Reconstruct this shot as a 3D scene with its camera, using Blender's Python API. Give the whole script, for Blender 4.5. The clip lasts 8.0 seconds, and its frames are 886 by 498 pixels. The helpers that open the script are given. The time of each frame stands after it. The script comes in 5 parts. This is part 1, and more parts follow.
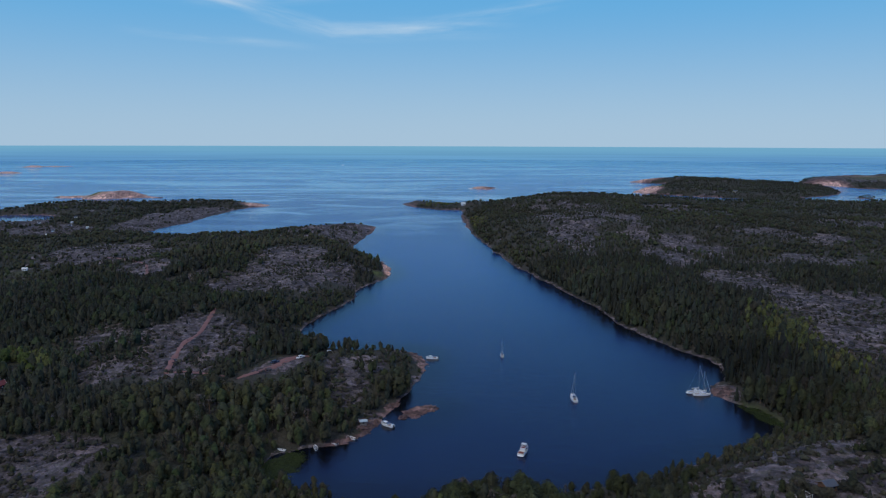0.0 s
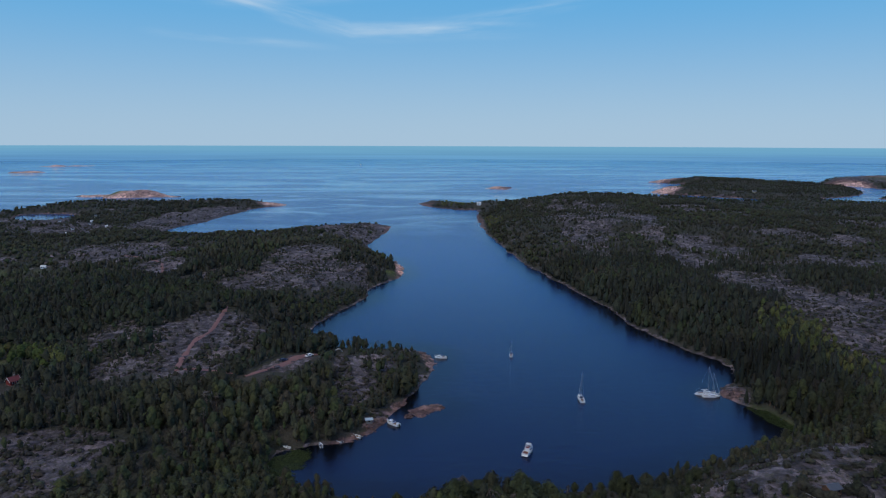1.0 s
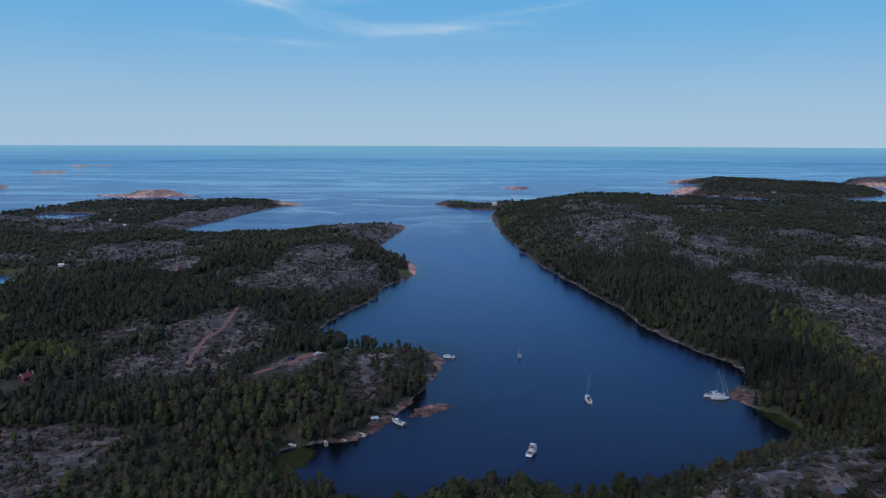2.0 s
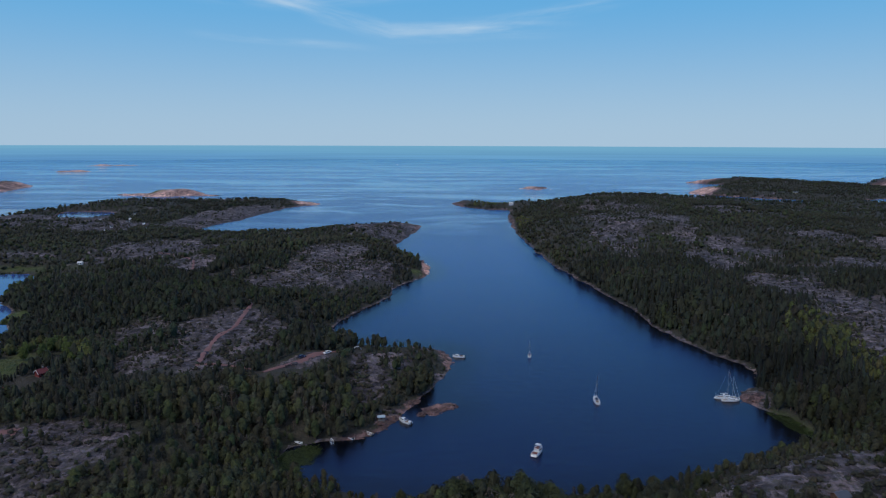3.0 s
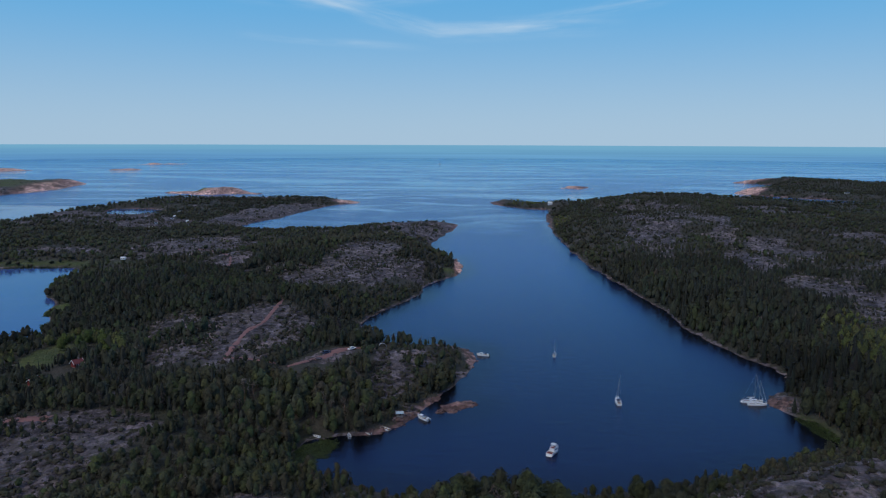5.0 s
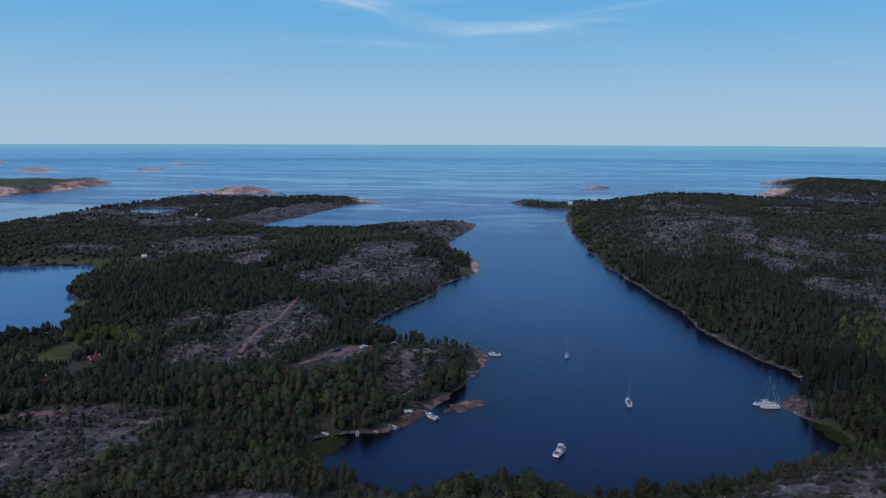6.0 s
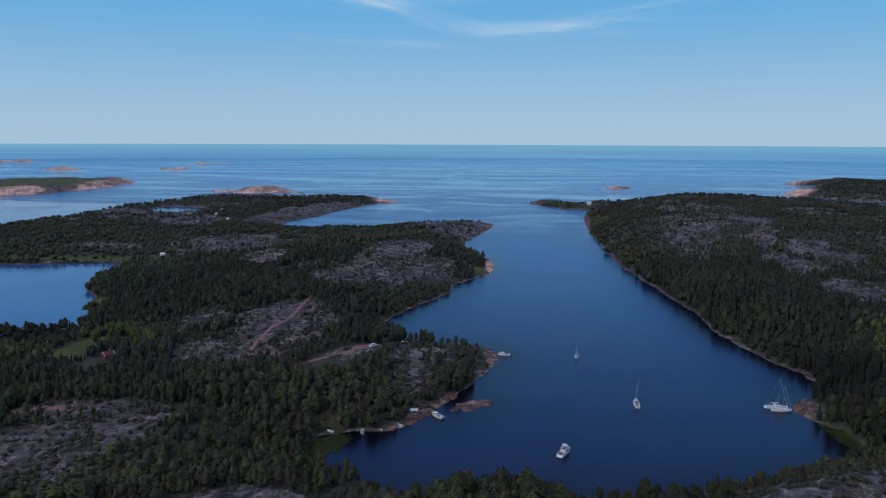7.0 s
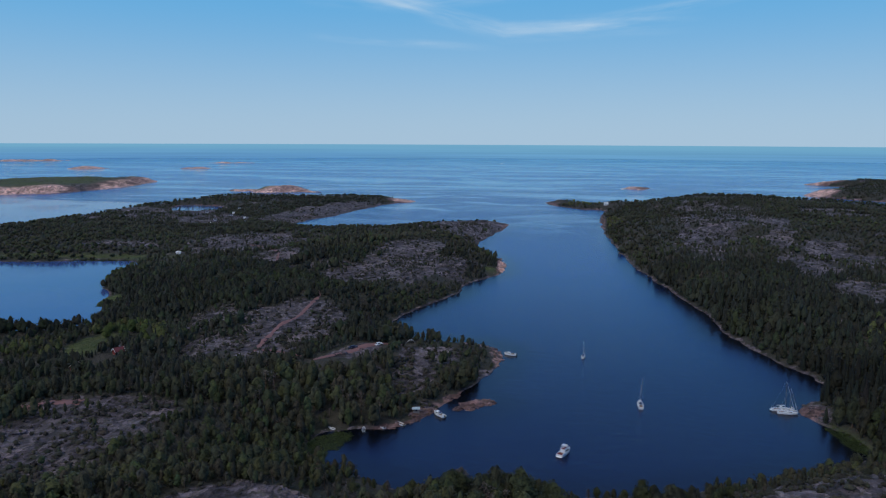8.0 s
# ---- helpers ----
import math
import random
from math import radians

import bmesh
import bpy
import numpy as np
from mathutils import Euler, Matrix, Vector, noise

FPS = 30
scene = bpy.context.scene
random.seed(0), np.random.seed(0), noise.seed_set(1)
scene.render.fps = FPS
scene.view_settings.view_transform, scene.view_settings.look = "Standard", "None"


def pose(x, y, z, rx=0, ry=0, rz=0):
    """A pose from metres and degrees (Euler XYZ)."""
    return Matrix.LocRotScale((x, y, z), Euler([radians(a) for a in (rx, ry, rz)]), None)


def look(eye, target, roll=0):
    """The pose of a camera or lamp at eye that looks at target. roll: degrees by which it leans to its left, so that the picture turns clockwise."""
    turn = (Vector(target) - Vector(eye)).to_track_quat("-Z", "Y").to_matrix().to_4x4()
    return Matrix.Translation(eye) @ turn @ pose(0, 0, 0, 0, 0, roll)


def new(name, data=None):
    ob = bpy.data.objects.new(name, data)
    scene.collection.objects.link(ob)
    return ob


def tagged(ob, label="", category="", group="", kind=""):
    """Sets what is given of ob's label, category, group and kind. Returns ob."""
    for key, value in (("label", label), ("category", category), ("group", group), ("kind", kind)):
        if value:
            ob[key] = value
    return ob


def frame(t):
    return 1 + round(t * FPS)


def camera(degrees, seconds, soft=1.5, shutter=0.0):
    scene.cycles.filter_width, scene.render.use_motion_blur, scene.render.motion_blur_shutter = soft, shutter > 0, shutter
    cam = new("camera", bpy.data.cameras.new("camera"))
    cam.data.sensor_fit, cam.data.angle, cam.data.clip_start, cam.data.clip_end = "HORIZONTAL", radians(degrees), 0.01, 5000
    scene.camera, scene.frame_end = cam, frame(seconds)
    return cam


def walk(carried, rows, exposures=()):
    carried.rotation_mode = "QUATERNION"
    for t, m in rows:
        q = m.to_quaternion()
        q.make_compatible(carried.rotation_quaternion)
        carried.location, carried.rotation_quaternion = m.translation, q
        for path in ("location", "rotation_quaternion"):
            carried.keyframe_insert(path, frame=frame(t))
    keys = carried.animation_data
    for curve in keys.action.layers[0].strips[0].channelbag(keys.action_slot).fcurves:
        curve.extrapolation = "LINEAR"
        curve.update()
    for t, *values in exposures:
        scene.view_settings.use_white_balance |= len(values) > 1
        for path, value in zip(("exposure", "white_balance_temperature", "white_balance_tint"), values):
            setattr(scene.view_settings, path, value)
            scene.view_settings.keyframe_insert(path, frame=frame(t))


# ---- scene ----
cam = camera(63.50, 8.0, soft=1.2)
# seconds, eye in metres, yaw, pitch, roll in degrees
ROWS = [
    (0.0, 0.00, -0.00, 115.00, 0.000, -8.478, -0.189),
    (0.5, 2.41, -0.10, 114.89, 0.737, -8.482, -0.193),
    (1.0, 4.96, -0.19, 114.79, 1.484, -8.487, -0.197),
    (1.5, 7.46, -0.25, 114.71, 2.214, -8.490, -0.195),
    (3.0, 14.94, -0.17, 114.49, 4.505, -8.500, -0.185),
    (3.5, 17.43, -0.19, 114.41, 5.357, -8.508, -0.188),
    (4.0, 19.93, -0.17, 114.30, 6.245, -8.521, -0.189),
    (4.5, 22.39, -0.11, 114.15, 7.140, -8.543, -0.189),
    (6.0, 30.52, 0.59, 113.80, 9.877, -8.586, -0.197),
    (6.5, 33.50, 0.98, 113.68, 10.773, -8.592, -0.206),
    (7.0, 36.65, 1.42, 113.55, 11.619, -8.591, -0.220),
    (7.5, 40.16, 1.94, 113.39, 12.468, -8.589, -0.239),
    (8.0, 43.87, 2.45, 113.22, 13.260, -8.587, -0.260),
]
walk(cam, [(t, pose(x, y, z, 90 + pitch, roll, yaw)) for t, x, y, z, yaw, pitch, roll in ROWS])

# ---- sky, sun, exposure ----
SUN_AZ, SUN_EL = 215.0, 46.0       # compass degrees from +y, clockwise; degrees above the horizon
scene.view_settings.exposure = 0.08
world = bpy.data.worlds.new("world")
scene.world = world
world.use_nodes = True


class Nodes:
    """Short hand for a node tree."""

    def __init__(self, tree):
        self.tree = tree
        tree.nodes.clear()

    def add(self, kind, operation=None, **inputs):
        node = self.tree.nodes.new(kind)
        if operation:
            node.operation = operation
        for key, value in inputs.items():
            name = key.replace("_", " ")
            self.put(node.inputs[int(key[1:])] if key[0] == "i" and key[1:].isdigit() else node.inputs[name], value)
        return node

    def put(self, socket, value):
        if isinstance(value, bpy.types.NodeSocket):
            self.tree.links.new(value, socket)
        elif isinstance(value, bpy.types.Node):
            self.tree.links.new(value.outputs[0], socket)
        else:
            socket.default_value = value

    def math(self, op, a, b=0.0, c=0.0):
        return self.add("ShaderNodeMath", op, i0=a, i1=b, i2=c).outputs[0]

    def noise(self, vector, scale, detail=4.0, rough=0.55):
        return self.add("ShaderNodeTexNoise", None, Vector=vector, Scale=scale, Detail=detail, Roughness=rough).outputs[0]

    def ramp(self, value, low, high, a=0.0, b=1.0):
        node = self.add("ShaderNodeMapRange", None, i0=value, i1=low, i2=high, i3=a, i4=b)
        node.interpolation_type = "SMOOTHSTEP"
        return node.outputs[0]

    def mix(self, fac, a, b, blend="MIX"):
        node = self.tree.nodes.new("ShaderNodeMix")
        node.data_type, node.blend_type = "RGBA", blend
        self.put(node.inputs[0], fac)
        self.put(node.inputs[6], a)
        self.put(node.inputs[7], b)
        return node.outputs[2]

    def field(self, name):
        node = self.add("ShaderNodeAttribute")
        node.attribute_name = name
        return node.outputs

    def scaled(self, vector, x, y, z):
        return self.add("ShaderNodeVectorMath", "MULTIPLY", i0=vector, i1=(x, y, z)).outputs[0]


w = Nodes(world.node_tree)
sky = w.add("ShaderNodeTexSky")
sky.sky_type, sky.sun_disc, sky.sun_elevation, sky.sun_rotation = "NISHITA", False, radians(SUN_EL), radians(SUN_AZ)
sky.altitude, sky.air_density, sky.dust_density, sky.ozone_density = 100.0, 1.0, 0.2, 3.0
way = w.add("ShaderNodeTexCoord").outputs["Generated"]
axes = w.add("ShaderNodeSeparateXYZ", None, i0=way)
turn = w.math("ARCTAN2", axes.outputs[0], axes.outputs[1])
rise = w.math("ARCSINE", axes.outputs[2])
# pale sea haze low down, clear deep blue above it
haze = w.mix(w.ramp(rise, -0.01, 0.21), (3.45, 5.0, 6.55, 1), (1.1, 3.8, 6.9, 1))
haze = w.mix(w.ramp(rise, 0.18, 0.45), haze, (0.92, 2.45, 7.9, 1))
air = w.mix(w.ramp(rise, 0.3, 1.0, 0.96, 0.6), sky.outputs[0], haze)
# a bank of cloud stands overhead and keeps the near land in soft shade
bank = w.noise(w.scaled(way, 1.6, 1.6, 1.6), 1.0, 5.0, 0.55)
cover = w.ramp(w.math("MULTIPLY_ADD", bank, 0.5, rise), 0.78, 1.05)
air = w.mix(cover, air, w.mix(w.ramp(bank, 0.3, 0.7), (2.45, 2.66, 3.1, 1), (3.4, 3.62, 4.0, 1)))
# thin cirrus: a wisp that sinks from the west and lifts again to the east, and a fainter one below it


def streak(c0, t0, left, right, wide, t1, t2):
    """A band of cloud about rise c0 at turn t0, with slopes to either side, between turns t1 and t2."""
    off = w.math("SUBTRACT", turn, t0)
    line = w.math("ADD", w.math("MULTIPLY", w.math("MAXIMUM", off, 0.0), right), w.math("MULTIPLY", w.math("MINIMUM", off, 0.0), -left))
    gap = w.math("SUBTRACT", rise, w.math("ADD", line, c0))
    wave = w.noise(w.add("ShaderNodeCombineXYZ", None, i0=w.math("MULTIPLY", turn, 9.0), i1=w.math("MULTIPLY", gap, 70.0), i2=c0 * 50).outputs[0], 1.0, 5.0, 0.55)
    body = w.math("MULTIPLY", w.ramp(w.math("ABSOLUTE", gap), 0.0, wide, 1.0, 0.0), w.ramp(wave, 0.30, 0.72))
    ends = w.math("MULTIPLY", w.ramp(turn, t1, t1 + 0.1), w.ramp(turn, t2 - 0.12, t2, 1.0, 0.0))
    return w.math("MULTIPLY", body, ends)


wisps = w.math("ADD", streak(0.146, -0.15, 0.25, 0.03, 0.020, -0.40, 0.12), w.math("MULTIPLY", streak(0.150, -0.06, 0.0, 0.155, 0.013, -0.12, 0.24), 0.75))
wisps = w.math("ADD", wisps, w.math("MULTIPLY", streak(0.130, -0.28, 0.05, -0.05, 0.008, -0.43, -0.14), 0.6))
wisps = w.math("ADD", wisps, w.math("MULTIPLY", streak(0.180, -0.28, 0.04, 0.10, 0.016, -0.44, 0.05), 0.6))
glow = w.add("ShaderNodeBackground", None, Color=w.mix(w.math("MULTIPLY", wisps, 0.42), air, (5.4, 6.6, 7.7, 1)), Strength=0.10)
w.add("ShaderNodeOutputWorld", None, Surface=glow)

lamp = bpy.data.lights.new("sun", "SUN")
lamp.energy, lamp.angle, lamp.color = 0.95, radians(20), (1.0, 0.95, 0.89)
sun = new("sun", lamp)
sun.matrix_world = look((500 * math.sin(radians(SUN_AZ)), 500 * math.cos(radians(SUN_AZ)), 500 * math.tan(radians(SUN_EL))), (0, 0, 0))


# ---- materials ----
def material(name):
    mat = bpy.data.materials.new(name)
    mat.use_nodes = True
    n = Nodes(mat.node_tree)
    bsdf = n.add("ShaderNodeBsdfPrincipled")
    n.add("ShaderNodeOutputMaterial", None, Surface=bsdf)
    place = n.add("ShaderNodeTexCoord").outputs["Object"]
    return mat, n, bsdf, place


def plain(name, colour, rough=0.5, metal=0.0, grain=8.0, vary=0.25, bump=0.02):
    """Paint, plastic, cloth, wood or metal with a little soiling and grain."""
    mat, n, bsdf, place = material(name)
    coarse, fine = n.noise(place, grain * 0.15, 3), n.noise(place, grain, 5)
    dull = n.mix(n.ramp(coarse, 0.35, 0.75, 0.0, vary), (*colour, 1), (*[c * 0.45 for c in colour], 1))
    n.put(bsdf.inputs["Base Color"], n.mix(n.ramp(fine, 0.4, 0.7, 0.0, vary * 0.6), dull, (*[min(1, c * 1.3 + 0.01) for c in colour], 1)))
    n.put(bsdf.inputs["Roughness"], n.ramp(fine, 0.3, 0.7, rough * 0.85, min(1, rough * 1.2)))
    bsdf.inputs["Metallic"].default_value = metal
    n.put(bsdf.inputs["Normal"], n.add("ShaderNodeBump", None, Strength=0.3, Distance=bump, Height=fine))
    return mat


def ground_material():
    """Granite, lichen and heath by the terrain's own cover; clean pink rock where waves wash it, painted sunlit on the
    outer skerries.
    """
    mat, n, bsdf, place = material("ground")
    bare = n.field("bare")["Fac"]
    washed = n.field("washed")["Fac"]
    grass = n.field("grass")["Fac"]
    big, mid, small = n.noise(place, 0.035, 5), n.noise(place, 0.22, 6, 0.65), n.noise(place, 1.6, 5, 0.7)
    cracks = n.add("ShaderNodeTexVoronoi", None, Vector=n.add("ShaderNodeVectorMath", "ADD", i0=n.scaled(place, 0.16, 0.09, 0.1),
                   i1=n.scaled(n.add("ShaderNodeTexNoise", None, Vector=place, Scale=0.12, Detail=4).outputs[1], 1.6, 1.6, 0)).outputs[0], Scale=1.0)
    cracks.feature = "DISTANCE_TO_EDGE"
    cracks = cracks.outputs[0]
    lichen = n.mix(n.ramp(mid, 0.38, 0.62), (0.056, 0.049, 0.053, 1), (0.152, 0.130, 0.145, 1))
    lichen = n.mix(n.ramp(big, 0.5, 0.68), lichen, (0.195, 0.155, 0.165, 1))
    lichen = n.mix(n.ramp(small, 0.55, 0.8, 0, 0.55), lichen, (0.215, 0.182, 0.185, 1))
    # clean granite; the paler pink of the outer skerries has sunlight painted in
    pink = n.mix(n.ramp(mid, 0.35, 0.65), (0.54, 0.31, 0.245, 1), (0.80, 0.54, 0.45, 1))
    dull = n.mix(n.ramp(mid, 0.35, 0.65), (0.12, 0.07, 0.064, 1), (0.26, 0.162, 0.148, 1))
    pink = n.mix(n.ramp(washed, 0.6, 0.95), dull, pink)
    pink = n.mix(n.ramp(small, 0.55, 0.8, 0, 0.5), pink, (0.22, 0.13, 0.11, 1))
    rock = n.mix(n.ramp(washed, 0.0, 0.55), lichen, pink)
    moss = n.mix(n.ramp(small, 0.35, 0.65), (0.042, 0.042, 0.031, 1), (0.078, 0.068, 0.055, 1))
    moss = n.mix(n.ramp(big, 0.45, 0.6), moss, (0.050, 0.051, 0.036, 1))
    patchy = n.noise(place, 0.38, 5, 0.7)
    tufts = n.ramp(n.math("ADD", n.math("MULTIPLY", patchy, 0.8), n.math("MULTIPLY", small, 0.3)), 0.53, 0.63)
    seam = n.math("MULTIPLY", n.ramp(cracks, 0.0, 0.07, 0.8, 0.0), n.ramp(big, 0.42, 0.6))
    growth = n.math("MULTIPLY", n.math("MAXIMUM", tufts, seam), n.math("SUBTRACT", 1.0, n.math("MULTIPLY", washed, 0.75)))
    rock = n.mix(n.math("MULTIPLY", growth, 0.8), rock, moss)
    edge = n.ramp(n.math("ADD", bare, n.math("MULTIPLY", n.math("SUBTRACT", mid, 0.5), 0.9)), 0.35, 0.6)
    tone = n.add("ShaderNodeTexVoronoi", None, Vector=n.add("ShaderNodeVectorMath", "ADD", i0=n.scaled(place, 0.42, 0.30, 0.4),
                 i1=n.scaled(n.add("ShaderNodeTexNoise", None, Vector=place, Scale=0.3, Detail=3).outputs[1], 1.2, 1.2, 0)).outputs[0], Scale=1.0)
    rock = n.mix(1.0, rock, n.mix(n.add("ShaderNodeSeparateXYZ", None, i0=tone.outputs[1]).outputs[0], (0.62, 0.62, 0.64, 1), (1.4, 1.38, 1.36, 1)), "MULTIPLY")
    slabs = n.add("ShaderNodeTexVoronoi", None, Vector=n.add("ShaderNodeVectorMath", "ADD", i0=n.scaled(place, 0.15, 0.10, 0.1),
                  i1=n.scaled(n.add("ShaderNodeTexNoise", None, Vector=place, Scale=0.1, Detail=4).outputs[1], 1.8, 1.8, 0)).outputs[0], Scale=1.0)
    rock = n.mix(1.0, rock, n.mix(n.add("ShaderNodeSeparateXYZ", None, i0=slabs.outputs[1]).outputs[1], (0.58, 0.58, 0.60, 1), (1.5, 1.48, 1.46, 1)), "MULTIPLY")
    all_ = n.mix(edge, moss, rock)
    lawn = n.mix(n.ramp(mid, 0.4, 0.65), (0.06, 0.085, 0.022, 1), (0.12, 0.13, 0.045, 1))
    n.put(bsdf.inputs["Base Color"], n.mix(grass, all_, lawn))
    bsdf.inputs["Roughness"].default_value = 0.9
    bsdf.inputs["Specular IOR Level"].default_value = 0.25
    height = n.math("ADD", n.math("ADD", mid, n.math("MULTIPLY", tone.outputs[0], 0.55)), n.math("MULTIPLY", small, 0.25))
    n.put(bsdf.inputs["Normal"], n.add("ShaderNodeBump", None, Strength=0.9, Distance=1.4, Height=n.math("SUBTRACT", height, n.math("MULTIPLY", seam, 0.4))))
    return mat


def water_material():
    """Deep blue brackish water: ripples in the bay, wind lanes and slicks on the open sea."""
    mat, n, bsdf, place = material("water")
    axes_ = n.add("ShaderNodeSeparateXYZ", None, i0=place)
    east, north = axes_.outputs[0], axes_.outputs[1]
    # sheltered in the bay, wind on the open sea
    out = n.ramp(north, 700.0, 2000.0)
    bend = n.add("ShaderNodeTexNoise", None, Vector=n.scaled(place, 0.0011, 0.0016, 1), Scale=1.0, Detail=3.0).outputs[1]
    swept = n.add("ShaderNodeVectorMath", "ADD", i0=n.scaled(place, 0.0017, 0.0068, 1), i1=n.scaled(bend, 2.2, 3.4, 0)).outputs[0]
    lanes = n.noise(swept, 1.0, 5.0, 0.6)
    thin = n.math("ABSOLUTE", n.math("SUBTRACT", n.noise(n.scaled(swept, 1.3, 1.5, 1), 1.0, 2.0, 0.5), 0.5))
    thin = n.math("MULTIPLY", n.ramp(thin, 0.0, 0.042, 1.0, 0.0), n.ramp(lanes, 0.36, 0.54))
    calm_sheen = n.math("MULTIPLY", n.math("MAXIMUM", n.math("MULTIPLY", n.ramp(lanes, 0.47, 0.64), 0.85), thin), n.ramp(north, 760.0, 1250.0))
    # base colour pales northward: sunlight and sky reflection on the open sea, painted in
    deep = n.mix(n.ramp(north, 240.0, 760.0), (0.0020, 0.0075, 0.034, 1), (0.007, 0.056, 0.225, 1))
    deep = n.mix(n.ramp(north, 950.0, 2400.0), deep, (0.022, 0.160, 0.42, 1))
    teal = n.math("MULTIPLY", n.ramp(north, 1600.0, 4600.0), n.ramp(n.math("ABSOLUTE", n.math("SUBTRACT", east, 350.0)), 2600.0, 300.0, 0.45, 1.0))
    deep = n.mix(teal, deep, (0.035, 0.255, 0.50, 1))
    # slicks are smoother below; their pale sky sheen is painted into the colour here
    deep = n.mix(n.math("MULTIPLY", calm_sheen, n.ramp(north, 900.0, 2200.0, 0.35, 0.9)), deep, (0.15, 0.44, 0.66, 1))
    # the lake and the pond behind the west shore: reflected sky haze painted in
    inner = n.math("MAXIMUM", n.math("MULTIPLY", n.ramp(east, -250.0, -275.0), n.ramp(north, 720.0, 700.0)), n.math("MULTIPLY", n.ramp(east, -550.0, -560.0), n.ramp(north, 1150.0, 1135.0)))
    lee_dark = n.field("lee_dark")["Fac"]
    # dark tree reflections along the shore, painted as near-black base colour
    deep = n.mix(n.math("MULTIPLY", lee_dark, n.ramp(north, 800.0, 500.0, 0.35, 0.9)), deep, (0.0025, 0.0035, 0.0045, 1))
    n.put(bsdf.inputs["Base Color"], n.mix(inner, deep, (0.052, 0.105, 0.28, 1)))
    bsdf.inputs["IOR"].default_value = 1.333
    n.put(bsdf.inputs["Specular Tint"], n.mix(out, (0.57, 0.66, 1.0, 1), (0.62, 0.86, 1.0, 1)))
    sheltered = n.math("MULTIPLY_ADD", n.math("MAXIMUM", inner, n.math("MULTIPLY", lee_dark, 0.15)), -0.18, 0.25)
    n.put(bsdf.inputs["Roughness"], n.math("SUBTRACT", n.math("MULTIPLY_ADD", out, -0.10, sheltered), n.math("MULTIPLY", calm_sheen, 0.16)))
    gust = n.noise(n.scaled(place, 0.012, 0.02, 1), 1.0, 3, 0.55)
    ripple = n.math("ADD", n.math("MULTIPLY", n.noise(n.scaled(place, 0.4, 1.0, 1), 1.0, 3, 0.6), 0.35), n.math("MULTIPLY", n.noise(n.scaled(place, 0.6, 1.0, 1), 0.25, 2, 0.5), 0.5))
    rise_ = n.math("MULTIPLY", n.math("MULTIPLY_ADD", out, 0.20, 0.62), n.math("MULTIPLY_ADD", calm_sheen, -0.8, 1.0))
    rise_ = n.math("MULTIPLY", rise_, n.math("MULTIPLY_ADD", n.math("MAXIMUM", inner, n.math("MULTIPLY", lee_dark, 0.5)), -0.55, n.ramp(gust, 0.35, 0.65, 0.75, 1.25)))
    n.put(bsdf.inputs["Normal"], n.add("ShaderNodeBump", None, Strength=rise_, Distance=n.math("MULTIPLY_ADD", out, 1.3, 0.4), Height=ripple))
    return mat


def foliage_material():
    mat, n, bsdf, _ = material("foliage")
    leaf = n.field("leaf")["Color"]
    one = n.add("ShaderNodeObjectInfo").outputs["Random"]
    spot = n.add("ShaderNodeNewGeometry")
    tuft, place = spot.outputs["Random Per Island"], spot.outputs["Position"]
    clump = n.add("ShaderNodeTexNoise", None, Vector=place, Scale=1.5, Detail=4.0, Roughness=0.65)
    sprays = n.mix(n.ramp(clump.outputs[0], 0.34, 0.66), (0.60, 0.62, 0.68, 1), (1.36, 1.34, 1.20, 1))
    each = n.mix(tuft, (0.90, 0.92, 0.95, 1), (1.10, 1.08, 1.0, 1))
    tree = n.mix(one, (0.88, 0.92, 0.92, 1), (1.15, 1.1, 1.0, 1))
    n.put(bsdf.inputs["Base Color"], n.mix(1.0, n.mix(1.0, n.mix(1.0, leaf, sprays, "MULTIPLY"), each, "MULTIPLY"), tree, "MULTIPLY"))
    # a tuft of needles scatters light as the round of its crown does, uneven from spray to spray
    out = n.add("ShaderNodeVectorTransform", None, i0=n.field("out")["Vector"])
    out.vector_type, out.convert_from, out.convert_to = "NORMAL", "OBJECT", "WORLD"
    wild = n.add("ShaderNodeVectorMath", "SUBTRACT", i0=clump.outputs[1], i1=(0.5, 0.5, 0.5)).outputs[0]
    facing = n.add("ShaderNodeVectorMath", "ADD", i0=n.add("ShaderNodeVectorMath", "NORMALIZE", i0=out.outputs[0]).outputs[0], i1=n.scaled(wild, 1.6, 1.6, 1.2)).outputs[0]
    n.put(bsdf.inputs["Normal"], n.add("ShaderNodeVectorMath", "NORMALIZE", i0=facing))
    bsdf.inputs["Roughness"].default_value = 0.8
    bsdf.inputs["Specular IOR Level"].default_value = 0.2
    return mat


